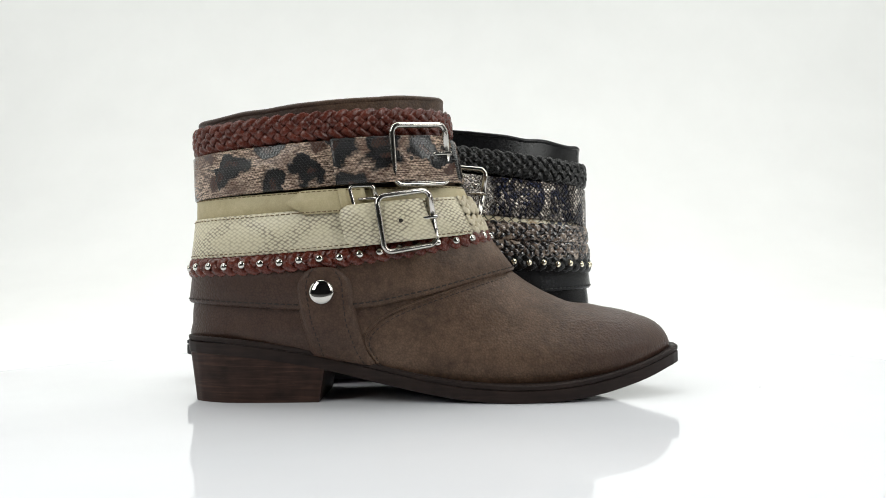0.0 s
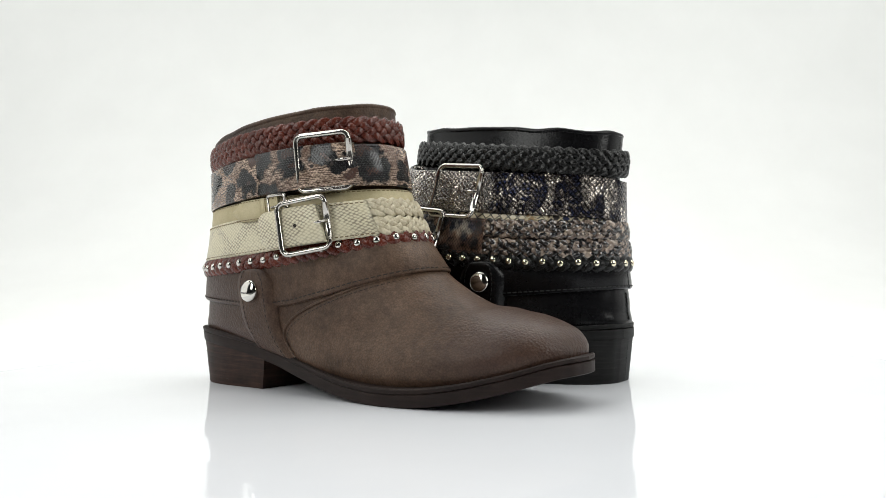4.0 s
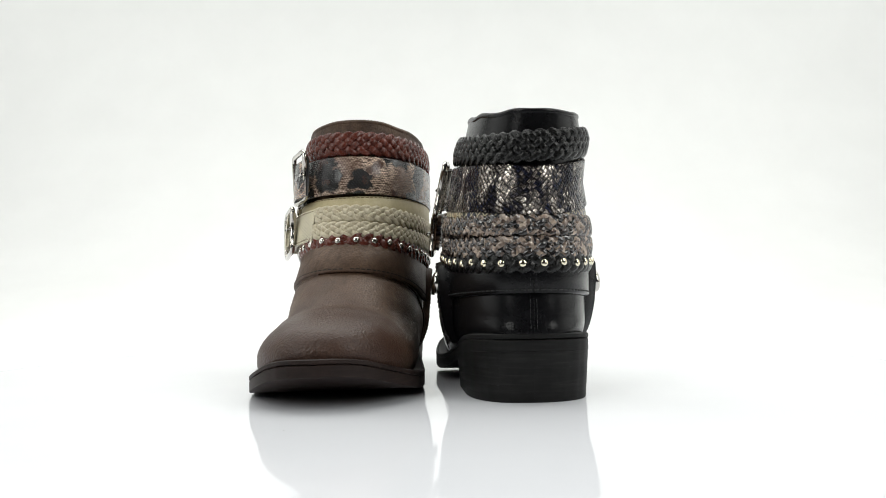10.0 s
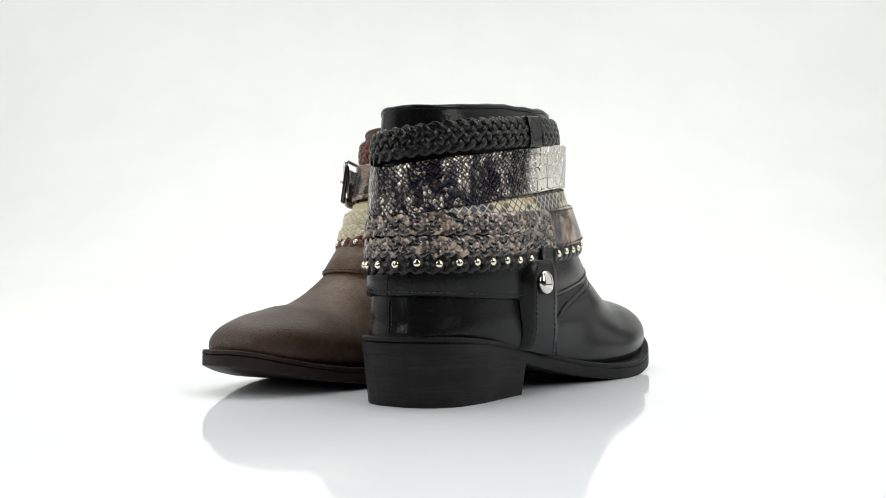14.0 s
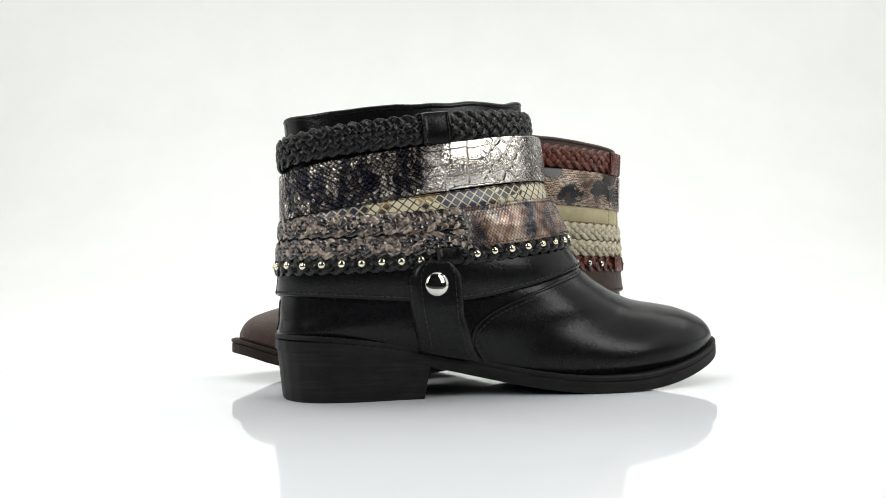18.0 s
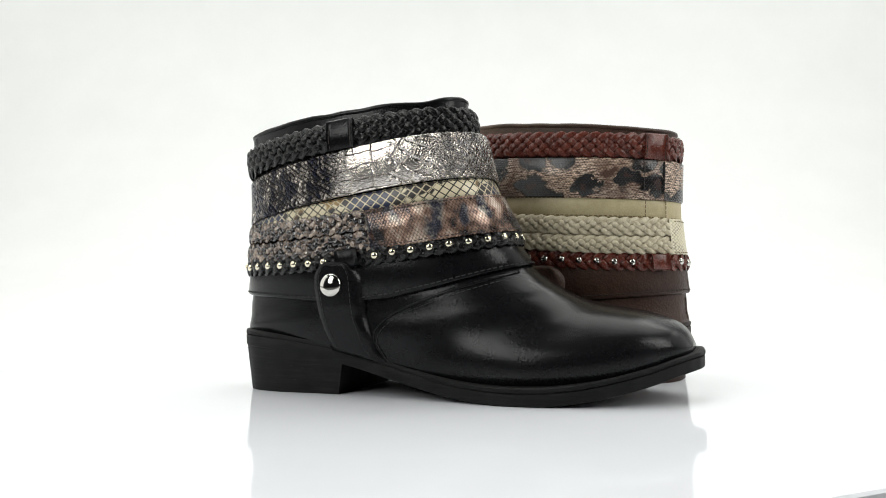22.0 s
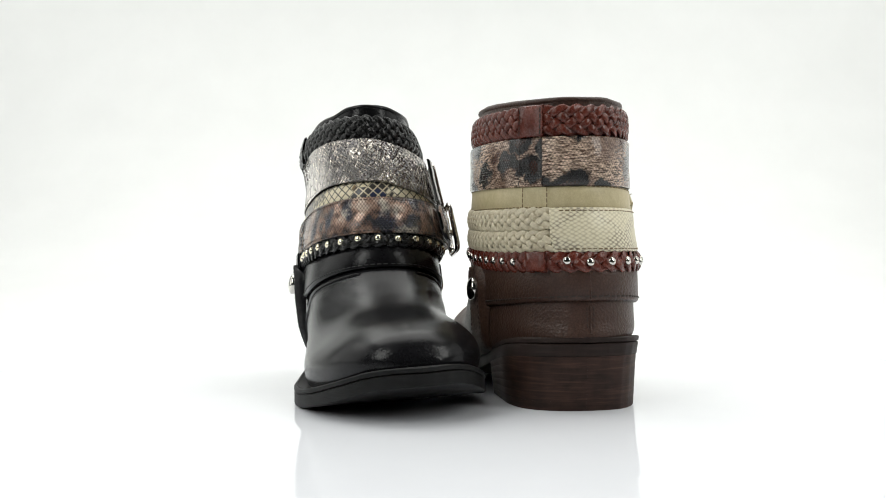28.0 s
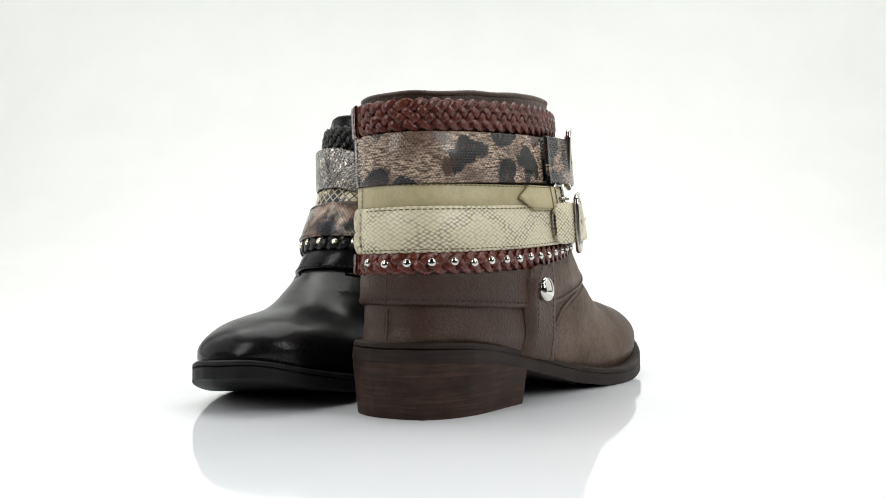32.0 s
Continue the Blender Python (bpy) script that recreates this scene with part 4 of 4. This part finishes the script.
FRONT, BACKIN = (152, True), (6, False)
BROWN = dict(
    label="brown leather ankle boot wrapped in braided and buckled straps", leather=M_BROWN, sole=M_SOLE_BR, heel=M_HEEL_BR,
    welt_label="dark brown stitched welt", heel_label="stacked dark brown leather heel", crumple=0.8, rim=1.4, crease=0.5, dent=0.007, slope=(0.09, 0.02), thread=M_BSTITCH, short=0.3, outer=0.0, rear=0.09, twist=(0.0, 2.5), full=-0.04, lean=0.0, tab=(7.0, 5.6, 5.2, 2.2), lift=0.0,
    pinch_outer=(1, 1, 0.96, 0.98, 1, 1), pinch_inner=(1, 1, 0.98, 1, 1, 1), counter=-2.0,
    straps=dict(
        top=dict(line=lambda x, y: 135.6 + 0.068 * x, height=14.3, gap=0.6, segments=[
            braid_spec("braided_strap", M_RED, "wide reddish-brown leather braid", 5, pitch=6.8, width=3.6, pad=1.25, thick=4.2, crown=0.8),
            dict(kind="band", name="braid_join", mat=M_RED, label="flat reddish leather join", to=(13.0, False), off=3.0, thick=1.6, v0=-1.05, v1=1.05, seam=[(4.6, False), (12.2, False)], thread=M_BSTITCH, **{"from": (4.0, False)})]),
        leo=dict(line=lambda x, y: 116.4 + 0.0615 * x, height=23.5, gap=2.2, bulge=(110, 25, 1.4), segments=[
            dict(kind="band", name="wide_belt", mat=M_LEO, label="glossy leopard-print belt", thick=2.2, seam=[(4, False), (13, False)], thread=M_BSTITCH),
            dict(kind="band", name="belt_tail", mat=M_LEO, off=(7.8, 4.2), thick=2.0, to=(75.7, True), holes=[121, 112], **{"from": (130, True)})],
            buckles=[dict(x=119, at=(119.5, -36.6, 125.5), yaw=26, roll=4, w=30, h=30, r=4, wire=1.5, off=9.0, prong=8, label="square polished nickel buckle")]),
        tan=dict(line=lambda x, y: 99.6 + 0.043 * x + 0.03 * y, height=12, gap=1.4, bulge=(92, 24, 2.2), segments=[
            dict(kind="band", name="narrow_strap", mat=M_TAN, label="narrow tan leather strap", thick=1.8, stitch=M_TSTITCH, seam=[(4, False), (13, False)]),
            dict(kind="band", name="strap_tip", mat=M_TAN, off=3.0, thick=1.5, to=(52.3, True), taper=-9, point=True, stitch=M_TSTITCH, **{"from": (92, True)}),
            dict(kind="band", name="strap_loop", mat=M_TAN, off=3.6, thick=1.4, to=(79, True), **{"from": (83, True)})],
            buckles=[dict(x=91, w=12, h=14, r=2, wire=1.1, off=3.4, prong=8, label="small nickel buckle")]),
        snake=dict(line=lambda x, y: 84.3 + 0.02 * x + 0.00042 * x ** 2, height=21, gap=2.0, bulge=(106, 27, 4.5), segments=[
            dict(kind="band", name="snake_belt", mat=M_LIZARD, label="cream snake-print belt", thick=2.2, stitch=M_TSTITCH, to=(2.0, False), **{"from": (141, True)}),
            dict(kind="band", name="belt_tail", mat=M_LIZARD, off=(6.4, 3.2), thick=2.0, to=(80, True), **{"from": (121, True)}, taper=-7, holes=[108]),
            braid_spec("twin_braid", M_CREAMP, "cream braided cord", 5, pitch=6.2, width=3.0, pad=1.15, thick=3.6, crown=0.7, v0=0.02, v1=1.0, to=(141, True), **{"from": (2.0, False)}),
            braid_spec("twin_braid", M_CREAMP, "cream braided cord", 5, pitch=6.2, width=3.0, pad=1.15, thick=3.6, crown=0.7, v0=-1.0, v1=-0.02, to=(141, True), **{"from": (2.0, False)})],
            buckles=[dict(x=112, at=(112.5, -44.6, 91.2), yaw=21, roll=9, w=28, h=28, r=4, wire=1.5, off=11.5, prong=8, label="square polished nickel buckle")]),
        stud=dict(line=lambda x, y: 69.6 + 0.00067 * x ** 2, height=9.3, gap=1.8, segments=[
            braid_spec("studded_braid", M_RED, "thin reddish braid set with metal studs", 3, pitch=6.6, width=4.1, pad=1.15, thick=3.2, crown=0.5, studs=9.9, stud_mat=M_NICKEL, skip=[(6.5, False)]),
            dict(kind="band", name="braid_join", mat=M_RED, off=2.7, thick=1.8, to=(10.5, False), **{"from": (3, False)})]),
    ))
BLACK = dict(
    label="black leather ankle boot wrapped in braided and snake-print straps", leather=M_BLACK, sole=M_SOLE_BK, heel=M_HEEL_BK,
    welt_label="black stitched welt", heel_label="stacked black leather heel", crumple=1.6, rim=1.5, crease=0.0, dent=0.003, slope=(0.02, 0.07), thread=M_KSTITCH, short=2.6, outer=0.125, rear=0.0, twist=(3.5, 0.0), full=0.06, lean=4.0, tab=(8.5, 7.6, 7.2, 2.8), lift=3.0,
    pinch_outer=(1, 0.97, 0.88, 0.87, 0.82, 0.80), pinch_inner=(1, 0.96, 0.86, 0.89, 0.82, 0.78), counter=0.0,
    straps=dict(
        top=dict(line=lambda x, y: 128 + 0.132 * x + 0.065 * y, height=15.5, gap=1.8, segments=[
            braid_spec("braided_strap", M_BPLAIT, "wide black leather braid", 5, pitch=6.8, width=3.6, pad=1.25, thick=4.2, crown=0.8),
            dict(kind="band", name="braid_join", mat=M_BLACK, label="flat black leather join", off=2.8, thick=1.6, v0=-1.08, v1=1.08, seam=[(66.5, False), (78.5, False)], thread=M_BSTITCH, to=(80, False), **{"from": (65, False)})]),
        python=dict(line=lambda x, y: 105 + 0.165 * x + 0.06 * y + np.clip(-y / 25, 0, 1) * (3.5 - 0.07 * x), height=25, gap=2.2, loose=5.0, segments=[
            dict(kind="band", name="wide_belt", mat=M_PYTHON, label="metallic pewter snake-embossed belt", thick=2.2, seam=[(68, False), (81, False)], thread=M_BSTITCH),
            dict(kind="band", name="belt_tail", mat=M_PYTHON, off=(5.0, 2.6), thick=2.0, to=(76, True), holes=[92], **{"from": (126, True)})],
            buckles=[dict(x=87, flip=True, w=32, h=31, r=4, wire=1.5, off=7.0, prong=8, label="square polished nickel buckle")]),
        narrow=dict(line=lambda x, y: 89.4 + 0.15 * x, height=12, gap=1.2, loose=4.5, segments=[
            dict(kind="band", name="narrow_strap", mat=M_DIAMOND, label="narrow cream and black snake-print strap", thick=1.8, stitch=M_BSTITCH)]),
        leo=dict(line=lambda x, y: 83 + 0.00065 * x ** 2, height=22, gap=2.0, loose=5.0, segments=[
            dict(kind="band", name="leopard_belt", mat=M_LEO2, label="bronze and black leopard-print belt", thick=2.2, stitch=M_BSTITCH, to=(69, True), **{"from": (88.3, False)}),
            dict(kind="band", name="belt_tail", mat=M_LEO2, off=4.5, thick=2.0, to=(100, True), taper=7, **{"from": (137, True)}),
            braid_spec("twin_braid", M_SNAKEP, "bronze and black braided cord", 5, mats=[M_SNAKEP, M_SNAKED], pitch=6.6, width=2.9, pad=1.1, thick=3.6, crown=0.7, v0=0.02, v1=1.0, to=(88.3, False), **{"from": (69, True)}),
            braid_spec("twin_braid", M_SNAKEP, "bronze and black braided cord", 5, mats=[M_SNAKEP, M_SNAKED], pitch=6.6, width=2.9, pad=1.1, thick=3.6, crown=0.7, v0=-1.0, v1=-0.02, to=(88.3, False), **{"from": (69, True)})],
            buckles=[dict(x=109, flip=True, w=27, h=28, r=4, wire=1.5, off=8.5, prong=8, label="square polished nickel buckle")]),
        stud=dict(line=lambda x, y: 69.6 + 0.00062 * x ** 2, height=9.3, gap=1.8, loose=2.5, segments=[
            braid_spec("studded_braid", M_BPLAIT, "thin black braid set with pale gold studs", 3, pitch=6.6, width=4.1, pad=1.15, thick=3.2, crown=0.5, studs=9.9, stud_mat=M_GOLD, skip=[(80, False), (74, False)]),
            dict(kind="band", name="braid_join", mat=M_BLACK, off=3.6, thick=1.2, to=(84, False), **{"from": (71, False)})]),
    ))

# ---- the studio ----
def sweep():
    """White paper sweep: table, curve and back in one sheet."""
    prof = [(-0.265, -0.012), (0.9, -0.012)]
    for k in range(1, 13):
        a = radians(k * 7.5)
        prof.append((0.9 + 0.8 * math.sin(a), -0.012 + 0.8 * (1 - math.cos(a))))
    prof.append((1.7, 2.1))
    V, F = [], []
    for x in np.linspace(-1.7, 1.7, 9):
        for y, z in prof:
            V.append((x, y, z))
    F = grid_faces(9, len(prof))
    F = [tuple(reversed(f)) for f in F]
    ob = new("backdrop", mesh_of("backdrop", V, F, M_SWEEP))
    return tagged(ob, "seamless white paper sweep behind and below", "backdrop", kind="structure")


SPECKS = [(0.1732, -0.0542)]


def turntable():
    """Round glossy white board, one side of it cut straight, on which the boots turn."""
    n, r, flat, cut = 360, 0.325, 0.3075, radians(142.5)
    V, F = [], []
    for q, z in ((r - 0.001, -0.010), (r, -0.009), (r, -0.001), (r - 0.001, 0.0)):
        for k in range(n):
            a = 2 * math.pi * k / n
            across = math.cos(a - cut)
            e = min(q, (flat + q - r) / across) if across > 0.5 else q
            V.append((e * math.cos(a), e * math.sin(a), z))
    F = grid_faces(4, n, False, True)
    F += [tuple(3 * n + k for k in range(n)), tuple(reversed(range(n)))]
    ob = new("turntable_board", mesh_of("turntable_board", V, F, M_BOARD, smooth=False))
    tagged(ob, "round glossy white acrylic turntable board with one straight side", "turntable")
    speck = mesh_of("dust_speck", [(0.0005 * math.cos(k), 0.0004 * math.sin(k), 0) for k in range(6)], [tuple(range(6))], M_BSTITCH, smooth=False)
    for x, y in SPECKS:
        part("dust_speck", speck, ob, m=pose(x, y, 0.0002))
    return ob


def room():
    """Dim room round the set: floor, ceiling and four walls, each a slab."""
    def slab(name, lo, hi, label):
        V = [(x, y, z) for x in (lo[0], hi[0]) for y in (lo[1], hi[1]) for z in (lo[2], hi[2])]
        F = [(0, 1, 3, 2), (4, 6, 7, 5), (0, 4, 5, 1), (2, 3, 7, 6), (0, 2, 6, 4), (1, 5, 7, 3)]
        tagged(new(name, mesh_of(name, V, F, M_ROOM, smooth=False)), label, "wall" if "wall" in name else name, kind="structure")
    slab("floor", (-2.6, -3.0, -0.114), (2.6, 2.4, -0.014), "dark grey studio floor")
    slab("ceiling", (-2.6, -3.0, 2.5), (2.6, 2.4, 2.6), "dark grey studio ceiling")
    slab("wall_north", (-2.6, 2.4, -0.114), (2.6, 2.5, 2.6), "dark grey studio wall")
    slab("wall_south", (-2.6, -3.1, -0.114), (2.6, -3.0, 2.6), "dark grey studio wall")
    slab("wall_east", (2.6, -3.1, -0.114), (2.7, 2.5, 2.6), "dark grey studio wall")
    slab("wall_west", (-2.7, -3.1, -0.114), (-2.6, 2.5, 2.6), "dark grey studio wall")


room()
sweep()
board = turntable()
brown = build_boot(BROWN, False)
black = build_boot(BLACK, True)
BROWN_AT = pose(-0.1304, -0.0538, 0, 0, 0, 0.284)
BLACK_AT = pose(0.0931, 0.0522, 0, 0, 0, 186.25)


def motions():
    turn = lambda t: pose(0, 0, 0, 0, 0, turn_at(t))
    walk(board, [(t, turn(t)) for t in range(33)])
    walk(brown, [(t, turn(t) @ BROWN_AT) for t in range(33)])
    walk(black, [(t, turn(t) @ BLACK_AT) for t in range(33)])


motions()
